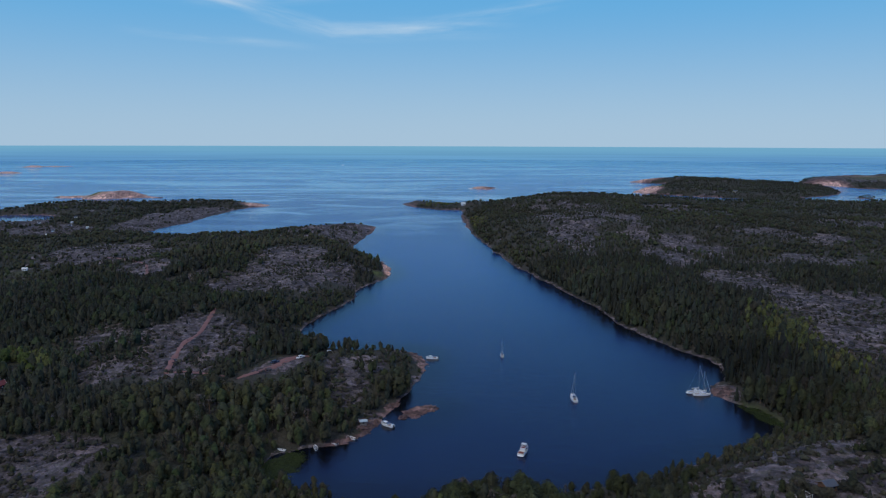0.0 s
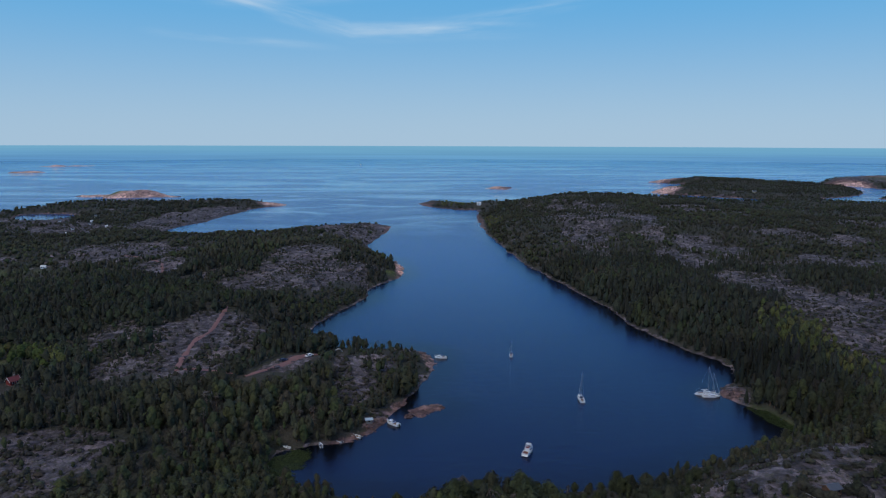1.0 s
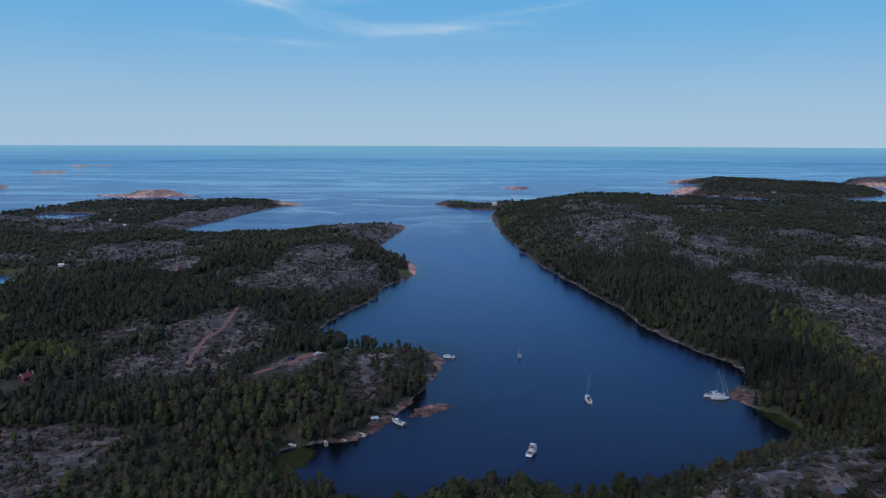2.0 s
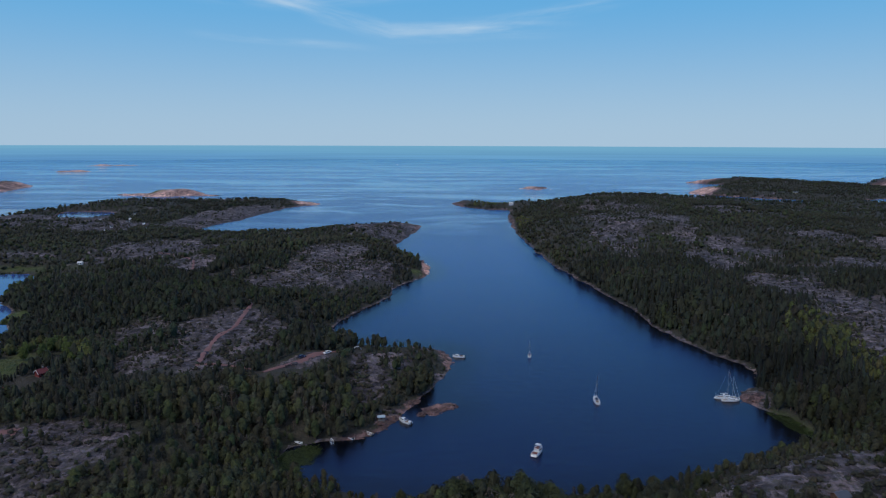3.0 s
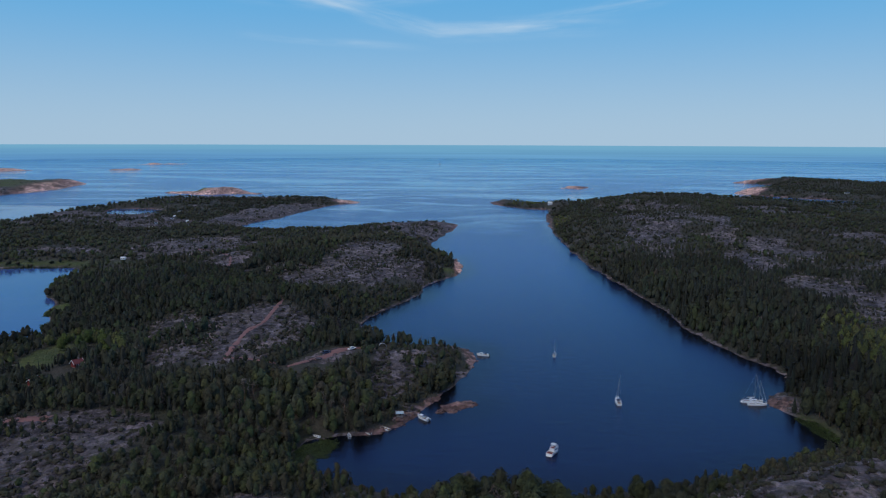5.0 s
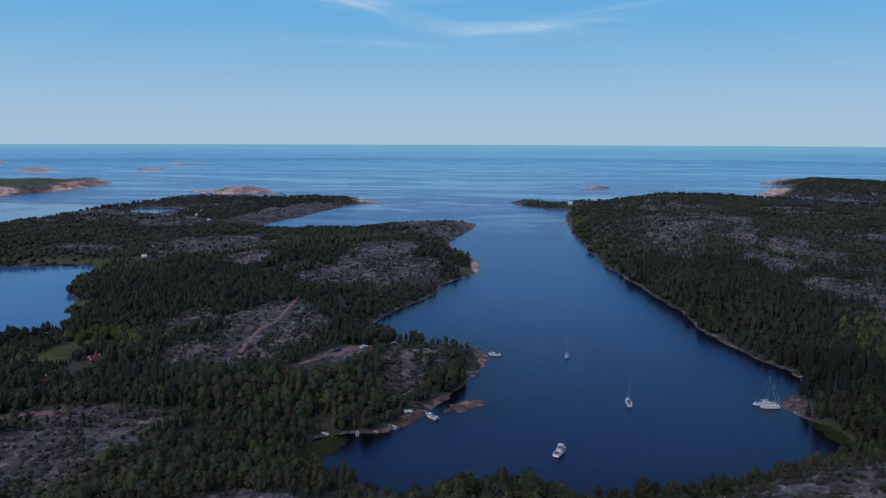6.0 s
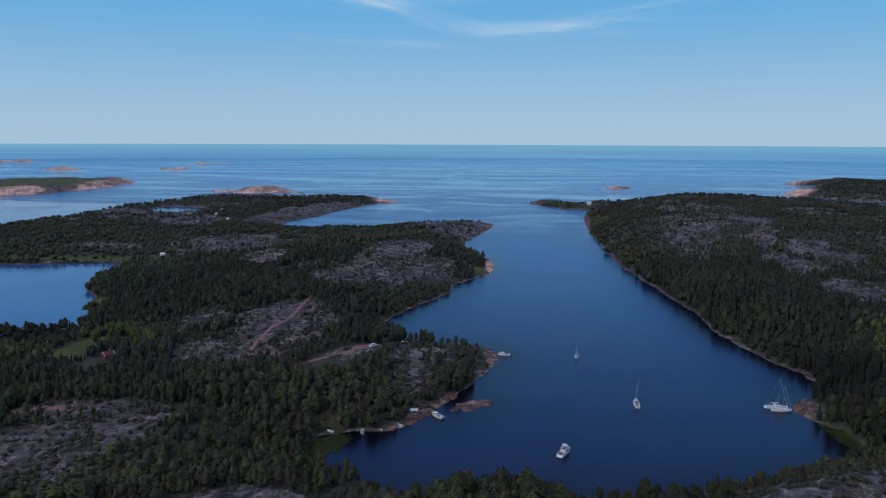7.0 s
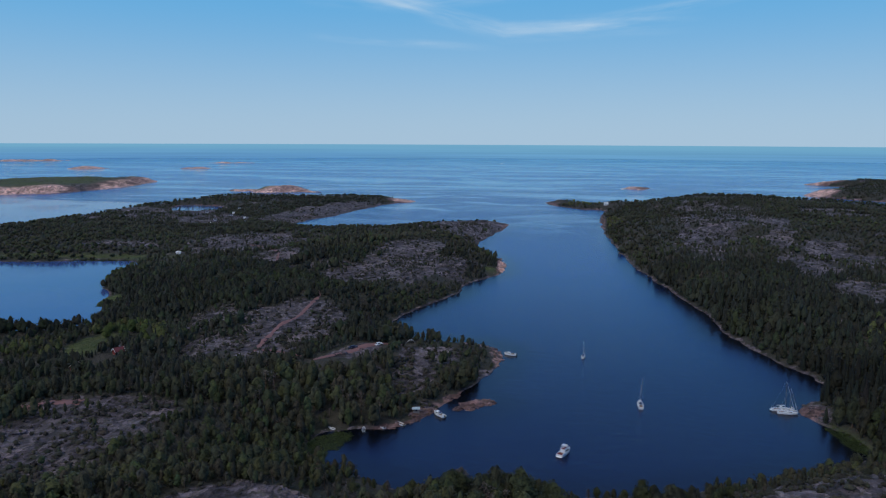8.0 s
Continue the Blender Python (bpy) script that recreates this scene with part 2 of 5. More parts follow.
def far_material():
    """A glow painted as the sea past the sheet's rim, as far as the true horizon."""
    mat = bpy.data.materials.new("far_sea_glow")
    mat.use_nodes = True
    n = Nodes(mat.node_tree)
    place = n.add("ShaderNodeTexCoord").outputs["Object"]
    axes_ = n.add("ShaderNodeSeparateXYZ", None, i0=place)
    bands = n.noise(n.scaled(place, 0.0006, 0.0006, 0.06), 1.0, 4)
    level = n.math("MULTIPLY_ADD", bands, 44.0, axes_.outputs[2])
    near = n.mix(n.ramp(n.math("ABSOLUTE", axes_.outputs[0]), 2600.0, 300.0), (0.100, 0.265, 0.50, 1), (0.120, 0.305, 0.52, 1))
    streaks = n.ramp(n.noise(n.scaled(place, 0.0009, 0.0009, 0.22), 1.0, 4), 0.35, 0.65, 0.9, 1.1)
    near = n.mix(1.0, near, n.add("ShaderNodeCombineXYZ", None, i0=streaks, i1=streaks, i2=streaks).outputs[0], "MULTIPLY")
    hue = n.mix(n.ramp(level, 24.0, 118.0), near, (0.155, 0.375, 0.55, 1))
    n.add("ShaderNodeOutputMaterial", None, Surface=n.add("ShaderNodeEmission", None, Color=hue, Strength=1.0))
    return mat


GROUND, WATER, FOLIAGE, FAR = ground_material(), water_material(), foliage_material(), far_material()
BARK = plain("bark", (0.16, 0.10, 0.07), 0.9, grain=3, vary=0.5, bump=0.05)

# ---- the plan: shores, heights, cover ----
def hash01(ix, iy, seed):
    h = (ix.astype(np.int64) * 374761393 + iy.astype(np.int64) * 668265263 + seed * 974634777) & 0xFFFFFFFF
    h = ((h ^ (h >> 13)) * 1274126177) & 0xFFFFFFFF
    return ((h ^ (h >> 16)) & 0xFFFF) / 65535.0


def value_noise(x, y, seed):
    ix, iy = np.floor(x), np.floor(y)
    fx, fy = x - ix, y - iy
    fx, fy = fx * fx * (3 - 2 * fx), fy * fy * (3 - 2 * fy)
    a, b = hash01(ix, iy, seed), hash01(ix + 1, iy, seed)
    c, d = hash01(ix, iy + 1, seed), hash01(ix + 1, iy + 1, seed)
    return (a + (b - a) * fx) * (1 - fy) + (c + (d - c) * fx) * fy


def fbm(x, y, size, seed, octaves=4):
    """Fractal noise, about -0.5 to 0.5."""
    total, amount, weight = 0, 0, 1.0
    for k in range(octaves):
        f = 2.0 ** k / size
        total = total + weight * (value_noise(x * f + 17.3 * k, y * f - 9.1 * k, seed + k) - 0.5)
        amount, weight = amount + weight, weight * 0.55
    return total / amount * 1.3


def step(low, high, v):
    s = np.clip((v - low) / (high - low), 0, 1)
    return s * s * (3 - 2 * s)


def rounded(points):
    """Cuts the corners of an outline, once."""
    p = np.array(points, float)
    q = np.roll(p, -1, 0)
    return np.stack([p * 0.78 + q * 0.22, p * 0.22 + q * 0.78], 1).reshape(-1, 2)


def blob(cx, cy, rx, ry, turn=0.0, seed=0, sides=14):
    """An uneven oval outline."""
    rng = np.random.default_rng(seed)
    a = np.linspace(0, 2 * np.pi, sides, endpoint=False)
    r = 1 + rng.uniform(-0.22, 0.18, sides)
    x, y, c, s = rx * r * np.cos(a), ry * r * np.sin(a), math.cos(radians(turn)), math.sin(radians(turn))
    return rounded(np.stack([cx + x * c - y * s, cy + x * s + y * c], 1))


WEST_COAST = [(-1500, -900), (-1100, 0), (-900, 480), (-735, 740), (-715, 800), (-722, 900), (-742, 1040), (-735, 1170), (-700, 1290), (-610, 1345), (-500, 1345),
              (-345, 1345), (-310, 1292), (-352, 1233), (-360, 1135), (-360, 1029), (-374, 979), (-384, 898), (-352, 862), (-307, 852), (-243, 866),
              (-215, 900), (-172, 945), (-128, 972), (-102, 992), (-87, 967), (-91, 894), (-100, 817), (-94, 735), (-80, 715), (-57, 690), (-52, 660), (-47, 610)]
BAY_WEST = [(-57, 577), (-66, 554), (-66, 508), (-77, 473), (-86, 441), (-87, 415), (-78, 396), (-55, 386), (-30, 388), (-17, 384), (-10, 374), (-8, 362), (-10, 347),
            (-15, 322), (-20, 300), (-24, 284), (-32, 270), (-40, 261), (-50, 257), (-63, 253), (-66, 242), (-59, 231), (-42, 221), (-16, 213), (8, 216), (25, 221), (45, 224)]
BAY_EAST = [(63, 229), (84, 240), (108, 256), (125, 266), (140, 277), (138, 292), (132, 306), (124, 317), (127, 326), (141, 340), (146, 362), (135, 386), (124, 412),
            (114, 445), (111, 481), (101, 530), (90, 573), (74, 632), (63, 683), (53, 776), (44, 845), (35, 958), (30, 1064), (33, 1180)]
EAST_COAST = [(30, 1222), (-13, 1226), (-65, 1298), (-75, 1345), (-48, 1385), (0, 1350), (48, 1318), (78, 1330), (120, 1400), (220, 1440), (330, 1470), (437, 1500), (500, 1440), (585, 1400),
              (640, 1500), (715, 1515), (750, 1420), (830, 1400), (950, 1470), (1100, 1480), (1600, 1400), (2300, 900), (2300, -900)]
FAR_SHORE = [(437, 1699), (470, 1630), (540, 1550), (640, 1500), (760, 1520), (880, 1600), (960, 1720), (1010, 1900), (960, 2040), (800, 2110), (690, 2150), (551, 2150),
             (560, 2100), (640, 2040), (650, 1960), (560, 1850)]
LAKE = [(-700, 480), (-620, 530), (-504, 548), (-472, 559), (-441, 570), (-395, 584), (-368, 562), (-364, 524), (-340, 477), (-309, 448), (-303, 425), (-284, 405), (-266, 378),
        (-283, 352), (-330, 343), (-420, 335), (-600, 390)]
POND = [(-690, 1105), (-655, 1020), (-600, 1012), (-568, 1050), (-603, 1108), (-660, 1122)]

LANDS = [rounded(WEST_COAST + BAY_WEST + BAY_EAST + EAST_COAST), rounded(FAR_SHORE),
         rounded([(-1170, 1215), (-1090, 1280), (-1085, 1400), (-1105, 1560), (-1180, 1775), (-1260, 1770), (-1420, 1640), (-1600, 1480), (-1560, 1250), (-1350, 1160)]),
         blob(1330, 2060, 330, 270, 20, 3), blob(-695, 1500, 66, 70, 20, 5), blob(-640, 1488, 72, 15, -6, 21), blob(-752, 1480, 50, 18, 8, 22), blob(101, 1786, 50, 13, 0, 6), blob(104, 1832, 31, 26, 0, 15), blob(-1768, 3240, 135, 50, 20, 7), blob(-1550, 2560, 86, 45, 10, 8),
         blob(-1940, 2420, 80, 70, 30, 9), blob(-2900, 3180, 170, 90, 40, 10), blob(-8.8, 295, 9.2, 4.0, 52, 16), blob(905, 1530, 26, 18, 0, 12)]
WATERS = [rounded(LAKE), rounded(POND)]
# known heights of the ground: x, y, metres
WEST_HEIGHTS = [(-140, 388, 7.5), (-139, 421, 9.5), (-134, 337, 5.5), (-86, 354, 7), (-50, 331, 6.5), (-34, 305, 4), (-60, 370, 5), (-89, 575, 9.5), (-158, 654, 13), (-249, 788, 7),
                (-120, 886, 8.5), (-333, 697, 6), (-155, 224, 7), (-50, 170, 14.5), (-203, 315, 1.2), (-207, 288, 1), (-360, 607, 3), (-235, 350, 1), (-500, 900, 3), (-350, 1150, 3), (-560, 1250, 5),
                (-680, 900, 4), (-440, 700, 5), (-110, 205, 9), (-90, 260, 6), (-60, 200, 9), (-200, 500, 6), (-640, 1250, 6), (-1300, 1450, 11), (-690, 1500, 10), (-30, 190, 10), (-150, 100, 16)]
EAST_HEIGHTS = [(175, 1180, 29), (120, 1180, 21), (70, 1180, 8), (60, 1080, 9), (90, 1250, 8), (250, 1140, 29), (210, 830, 26), (146, 724, 17), (202, 632, 13), (194, 503, 15), (220, 453, 13.5), (170, 380, 10), (160, 300, 8),
                (95, 199, 19.5), (125, 200, 20), (12, 188, 15), (45, 195, 7), (75, 200, 13), (330, 1080, 26), (425, 1080, 13), (390, 1180, 11), (480, 1190, 6), (440, 1260, 4), (550, 1100, 8), (600, 1250, 4), (800, 1300, 4), (400, 600, 12),
                (350, 400, 14), (700, 900, 10), (150, 235, 13), (0, 100, 18), (150, 100, 22), (0, 1330, 3), (700, 1850, 20), (560, 1780, 12), (830, 1800, 7), (930, 1820, 7), (760, 1650, 6), (880, 1700, 5), (1300, 2050, 17), (100, 1800, 8), (-1768, 3240, 7), (-1550, 2560, 7), (-1940, 2420, 5), (-2900, 3180, 5), (300, 950, 25), (520, 850, 15)]
# open rock: x, y, half width, half depth, turn
OPEN_WEST = [(-133, 368, 30, 60, 4), (-155, 336, 24, 22, 0), (-138, 225, 26, 26, 0), (-122, 565, 52, 74, -25), (-112, 890, 40, 110, 10), (-330, 690, 60, 60, 0), (-148, 203, 42, 34, 10), (-49, 167, 28, 15, 8),
             (-44, 325, 11, 42, 13), (-35, 348, 9, 10, 0), (-28, 381, 9, 6, 0), (-27, 279, 9, 11, 0), (-396, 1060, 50, 185, -4), (-640, 980, 95, 45, 0), (-490, 885, 50, 70, 20), (-256, 610, 22, 52, 20), (-138, 650, 32, 45, 0), (-140, 890, 50, 70, 0), (-172, 231, 13, 10, 30),
             (-80, 333, 8, 22, -25), (-560, 950, 25, 70, 0), (-1300, 1450, 330, 330, 0)]
OPEN_EAST = [(218, 518, 30, 36, -10), (228, 445, 20, 48, -12), (256, 430, 42, 46, -18), (197, 600, 9, 32, 0), (198, 662, 9, 30, 0), (206, 745, 12, 50, -8), (214, 850, 22, 55, 0), (275, 606, 46, 10, 20), (242, 368, 44, 44, 0), (112, 190, 44, 19, 0), (97, 202, 30, 12, 0), (112, 216, 42, 12, 14), (137, 225, 14, 8, 0), (129, 318, 6, 9, 0), (420, 550, 45, 30, 0),
             (330, 625, 34, 30, 0), (1330, 2060, 300, 200, 0)]
# rock with scattered low pines
THIN = [(142, 790, 36, 200, -5), (165, 950, 62, 185, 0), (245, 690, 34, 65, 0), (205, 630, 22, 70, 10), (380, 750, 65, 45, 0), (520, 890, 70, 60, 0), (330, 970, 60, 70, 0), (-450, 640, 50, 25, 0),
        (-180, 380, 30, 30, 0), (-135, 850, 70, 80, 0), (-165, 560, 60, 50, 0), (-600, 880, 120, 60, 0), (-120, 235, 20, 16, 0), (-560, 1290, 120, 30, 0)]
MEADOWS = [(-229, 326, 11, 26, 10), (137, 292, 4.5, 15, 18), (-56, 608, 7, 10, 20), (-300, 428, 14, 20, 0), (-395, 592, 60, 8, 0), (-450, 582, 95, 8, 14), (500, 1760, 60, 60, 0), (-715, 1490, 24, 40, 0), (-1330, 1480, 200, 260, 15), (1340, 2030, 200, 120, 0)]


def signed(outline, x, y, reach=90.0):
    """Metres inside an outline (outside: minus), no farther than reach beyond its box."""
    out = np.full(x.shape, -reach)
    lo, hi = outline.min(0) - reach, outline.max(0) + reach
    near = np.flatnonzero((x > lo[0]) & (x < hi[0]) & (y > lo[1]) & (y < hi[1]))
    a, b = outline, np.roll(outline, -1, 0)
    for part_ in np.array_split(near, max(1, len(near) // 15000)):
        px, py = x[part_], y[part_]
        best, inside = np.full(px.shape, 1e12), np.zeros(px.shape, bool)
        for (ax, ay), (bx, by) in zip(a, b):
            ex, ey = bx - ax, by - ay
            s = np.clip(((px - ax) * ex + (py - ay) * ey) / (ex * ex + ey * ey + 1e-9), 0, 1)
            best = np.minimum(best, (px - ax - s * ex) ** 2 + (py - ay - s * ey) ** 2)
            if ay != by:
                inside ^= ((ay > py) != (by > py)) & (px < ex * (py - ay) / ey + ax)
        out[part_] = np.where(inside, 1, -1) * np.sqrt(best)
    return out


def inland(x, y):
    """Metres from the water's edge, with its coves and points (in the water: minus)."""
    x, y = np.asarray(x, float), np.asarray(y, float)
    far = np.clip(np.hypot(x, y) / 700, 0.35, 2.2)
    wx = x + 7 * far * fbm(x, y, 26, 11, 3) + 3.0 * fbm(x, y, 6, 21, 3)
    wy = y + 7 * far * fbm(x, y, 26, 31, 3) + 3.0 * fbm(x, y, 6, 41, 3)
    d = signed(LANDS[0], wx, wy, 300.0)
    for land in LANDS[1:]:
        d = np.maximum(d, signed(land, wx, wy))
    for pool in WATERS:
        d = np.minimum(d, -signed(pool, wx, wy, 300.0))
    return d


KNOWN = np.array(WEST_HEIGHTS + EAST_HEIGHTS)


def height(x, y, d=None):
    """The ground's height above the sea."""
    x, y = np.asarray(x, float), np.asarray(y, float)
    d = inland(x, y) if d is None else d
    top, weight = np.zeros(x.shape), np.full(x.shape, 1e-18)
    for kx, ky, kz in KNOWN:
        k = 1 / ((x - kx) ** 2 + (y - ky) ** 2 + 300 + 0.0004 * (kx * kx + ky * ky)) ** 2.4
        top, weight = top + k * kz, weight + k
    base = top / weight
    land = 0.2 * np.clip(d, 0, 8) + base * step(0, 44, d) + step(4, 40, d) * (2.2 * fbm(x, y, 60, 51) + 1.3 * fbm(x, y, 17, 61)) + step(1, 8, d) * 0.9 * fbm(x, y, 6, 71, 3)
    rough = step(950, 1250, np.hypot(x, y)) * step(4, 25, d)
    land = land + rough * (4.5 * fbm(x, y, 75, 77, 4) + 3.0 * fbm(x, y, 26, 78, 2)) + step(2, 10, d) * openness(x, y) * 1.3 * (np.abs(fbm(x, y, 11, 79, 3)) - 0.12)
    land = land + skerry(x, y) * step(800, 1300, np.hypot(x, y)) * step(4, 22, d) * 7.0 * fbm(x, y, 42, 73, 3)
    return np.where(d > 0, np.maximum(land, 0.05 * np.minimum(d, 6)), np.maximum(-0.22 * -d, -9.0))


def ovals(table, x, y):
    best = np.zeros(x.shape)
    for cx, cy, rx, ry, turn in table:
        c, s = math.cos(radians(turn)), math.sin(radians(turn))
        u, v = ((x - cx) * c + (y - cy) * s) / rx, (-(x - cx) * s + (y - cy) * c) / ry
        best = np.maximum(best, step(1.2, 0.65, np.hypot(u, v)))
    return best


def openness(x, y):
    """How open the rock is: 0 in closed wood, 1 on bare rock."""
    wx, wy = x + 12 * fbm(x, y, 30, 81, 3), y + 12 * fbm(x, y, 30, 91, 3)
    bare = np.maximum(ovals(OPEN_WEST + OPEN_EAST, wx, wy), 0.57 * ovals(THIN, wx, wy))
    return step(0.30, 0.68, bare + 0.75 * fbm(x, y, 26, 101, 3) + 0.95 * fbm(x, y, 9, 103, 2))


def skerry(x, y):
    """1 on the outer islands and the points that the sea washes clean."""
    outer = ovals([(-690, 1500, 130, 130, 0), (100, 1805, 90, 90, 0), (-1110, 1600, 80, 320, 18), (-1150, 1260, 90, 110, 0), (-1755, 3240, 200, 200, 0), (-1548, 2560, 150, 150, 0),
                   (-1940, 2420, 200, 200, 0), (-2900, 3180, 300, 250, 0), (468, 1690, 55, 75, 0), (590, 2120, 90, 45, 0), (-335, 1310, 40, 50, 0), (1040, 1960, 60, 110, 0),
                   (830, 2100, 70, 30, 0), (1250, 2120, 90, 60, 0), (-50, 655, 8, 62, 6)], x, y)
    inner = ovals([(-9, 295, 20, 20, 0), (-62, 1320, 30, 50, 0), (-46, 612, 9, 20, 0), (-10, 368, 8, 22, 12), (128, 318, 7, 8, 0), (-36, 264, 13, 5, 40), (-27, 276, 8, 9, 0), (34, 1040, 5, 110, 1), (-92, 972, 14, 26, 20)], x, y)
    return np.maximum(outer, 0.55 * inner)


def mesh_of(name, verts, faces, mats=(), picks=None, fields=(), smooth=False):
    """A mesh from arrays: all faces with one number of corners; fields: (name, kind, values) on the points."""
    me = bpy.data.meshes.new(name)
    sides = faces.shape[1]
    me.vertices.add(len(verts))
    me.vertices.foreach_set("co", np.ascontiguousarray(verts, np.float32).ravel())
    me.loops.add(faces.size)
    me.loops.foreach_set("vertex_index", np.ascontiguousarray(faces, np.int32).ravel())
    me.polygons.add(len(faces))
    me.polygons.foreach_set("loop_start", np.arange(0, faces.size, sides, dtype=np.int32))
    for m in mats:
        me.materials.append(m)
    if picks is not None:
        me.polygons.foreach_set("material_index", np.ascontiguousarray(picks, np.int32))
    me.polygons.foreach_set("use_smooth", np.full(len(faces), smooth))
    for field, kind, values in fields:
        me.attributes.new(field, kind, "POINT").data.foreach_set("vector" if kind == "FLOAT_VECTOR" else "value", np.ascontiguousarray(values, np.float32).ravel())
    me.update(calc_edges=True)
    return me


def build_ground():
    """One sheet out to the rim: fine ahead, coarse behind; land, shores and sea bed."""
    fine = np.radians(np.arange(-54, 40.01, 0.205))
    rest = np.radians(np.linspace(42, 304, 88))
    turn = np.concatenate([fine, rest])
    r = [25.0]
    while r[-1] < 4850:
        r.append(r[-1] * (1.0105 if r[-1] < 2300 else 1.03) + 0.35)
    r = np.array(r)
    a, rr = np.meshgrid(turn, r, indexing="ij")
    x, y = (20 + rr * np.sin(a)).ravel(), (rr * np.cos(a)).ravel()
    d = inland(x, y)
    z = height(x, y, d)
    n, m = len(turn), len(r)
    i, j = np.meshgrid(np.arange(n), np.arange(m - 1), indexing="ij")
    k = (i + 1) % n
    faces = np.stack([i * m + j, i * m + j + 1, k * m + j + 1, k * m + j], -1).reshape(-1, 4)
    wave = np.clip(np.hypot(x, y) / 500, 0.42, 1.0) + 1.4 * np.maximum(step(1100, 1300, np.hypot(x, y)), ovals([(-95, 960, 40, 60, 0)], x, y))     # the open coast is washed higher up
    bare = np.maximum(openness(x, y), step(2.4, 0.7, d / wave + 2.4 * fbm(x, y, 12, 111)))
    clean = skerry(x, y) * np.clip(0.92 + 0.7 * fbm(x, y, 45, 137, 4), 0, 1)
    bare = np.maximum(bare, clean)
    washed = np.maximum(clean, (0.01 + 0.18 * wave) * step(3.2, 0.8, d / wave + 3 * fbm(x, y, 14, 131)))
    ob = new("ground", mesh_of("ground", np.stack([x, y, z], 1), faces, [GROUND], fields=[("bare", "FLOAT", bare), ("washed", "FLOAT", washed), ("grass", "FLOAT", ovals(MEADOWS, x, y) * np.clip(0.85 + 1.2 * fbm(x, y, 24, 149, 4), 0, 1))], smooth=True))
    return tagged(ob, "granite and heath ground with wooded shores and skerries", "ground", kind="structure")


ground = build_ground()
ring = np.linspace(0, 2 * np.pi, 97)[:-1]
cap = np.concatenate([[[20, 0, float(height(np.array([20.0]), np.array([0.0]))[0])]],
                      np.stack([20 + 26 * np.sin(ring), 26 * np.cos(ring), height(20 + 26 * np.sin(ring), 26 * np.cos(ring)) + 0.02], 1)])
spokes = np.arange(96)
middle = new("ground", mesh_of("ground_middle", cap, np.stack([np.zeros(96, int), spokes + 1, (spokes + 1) % 96 + 1], 1)[:, ::-1], [GROUND]))
tagged(middle, "granite hilltop with heath", "ground", kind="structure")

disc = np.stack([20 + 4850 * np.sin(ring), 4850 * np.cos(ring), np.zeros(96)], 1)


def build_water():
    """One level sheet out to the rim; its field: 1 in the still strip along the shores, painted dark as tree
    reflection.
    """
    turn_ = np.radians(np.concatenate([np.arange(-54, 40.01, 0.5), np.linspace(45, 300, 40)]))
    r = [2.0, 60.0, 130.0]
    while r[-1] < 4850:
        r.append(min(4850.0, r[-1] * (1.011 if r[-1] < 1300 else 1.06)))
    r = np.array(r)
    a, rr = np.meshgrid(turn_, r, indexing="ij")
    x, y = (20 + rr * np.sin(a)).ravel(), (rr * np.cos(a)).ravel()
    n, m = len(turn_), len(r)
    i, j = np.meshgrid(np.arange(n), np.arange(m - 1), indexing="ij")
    k = (i + 1) % n
    faces = np.stack([i * m + j, i * m + j + 1, k * m + j + 1, k * m + j], -1).reshape(-1, 4)
    lee_dark = step(-24, -4, inland(x, y) + 8 * fbm(x, y, 40, 211, 3)) * step(1250, 900, np.hypot(x, y))
    return new("water", mesh_of("water", np.stack([x, y, np.zeros(len(x))], 1), faces[:, ::-1], [WATER], fields=[("lee_dark", "FLOAT", lee_dark)], smooth=True))


sea = build_water()
tagged(sea, "deep blue sea with light ripples and wind lanes", "sea", kind="structure")
# added ring that glows in the sea's colour between the rim and the horizon
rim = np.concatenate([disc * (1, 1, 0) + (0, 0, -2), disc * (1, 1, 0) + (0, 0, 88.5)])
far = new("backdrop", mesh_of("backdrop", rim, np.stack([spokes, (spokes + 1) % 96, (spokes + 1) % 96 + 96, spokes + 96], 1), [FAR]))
far.visible_shadow = False
tagged(far, "glowing backdrop painted as pale teal open sea up to the horizon", "backdrop", kind="structure")

# ---- trees ----
LEAF = {"pine": (0.042, 0.0445, 0.030), "spruce": (0.029, 0.033, 0.026), "birch": (0.044, 0.053, 0.026), "young": (0.086, 0.094, 0.034), "shrub": (0.047, 0.046, 0.036), "dead": (0.090, 0.080, 0.078)}
# middle height, half width and half height of a crown, for a tree one metre high
CROWN = {"pine": (0.55, 0.205, 0.44), "birch": (0.54, 0.235, 0.44), "young": (0.53, 0.23, 0.46), "shrub": (0.42, 0.52, 0.46), "dead": (0.58, 0.17, 0.38)}


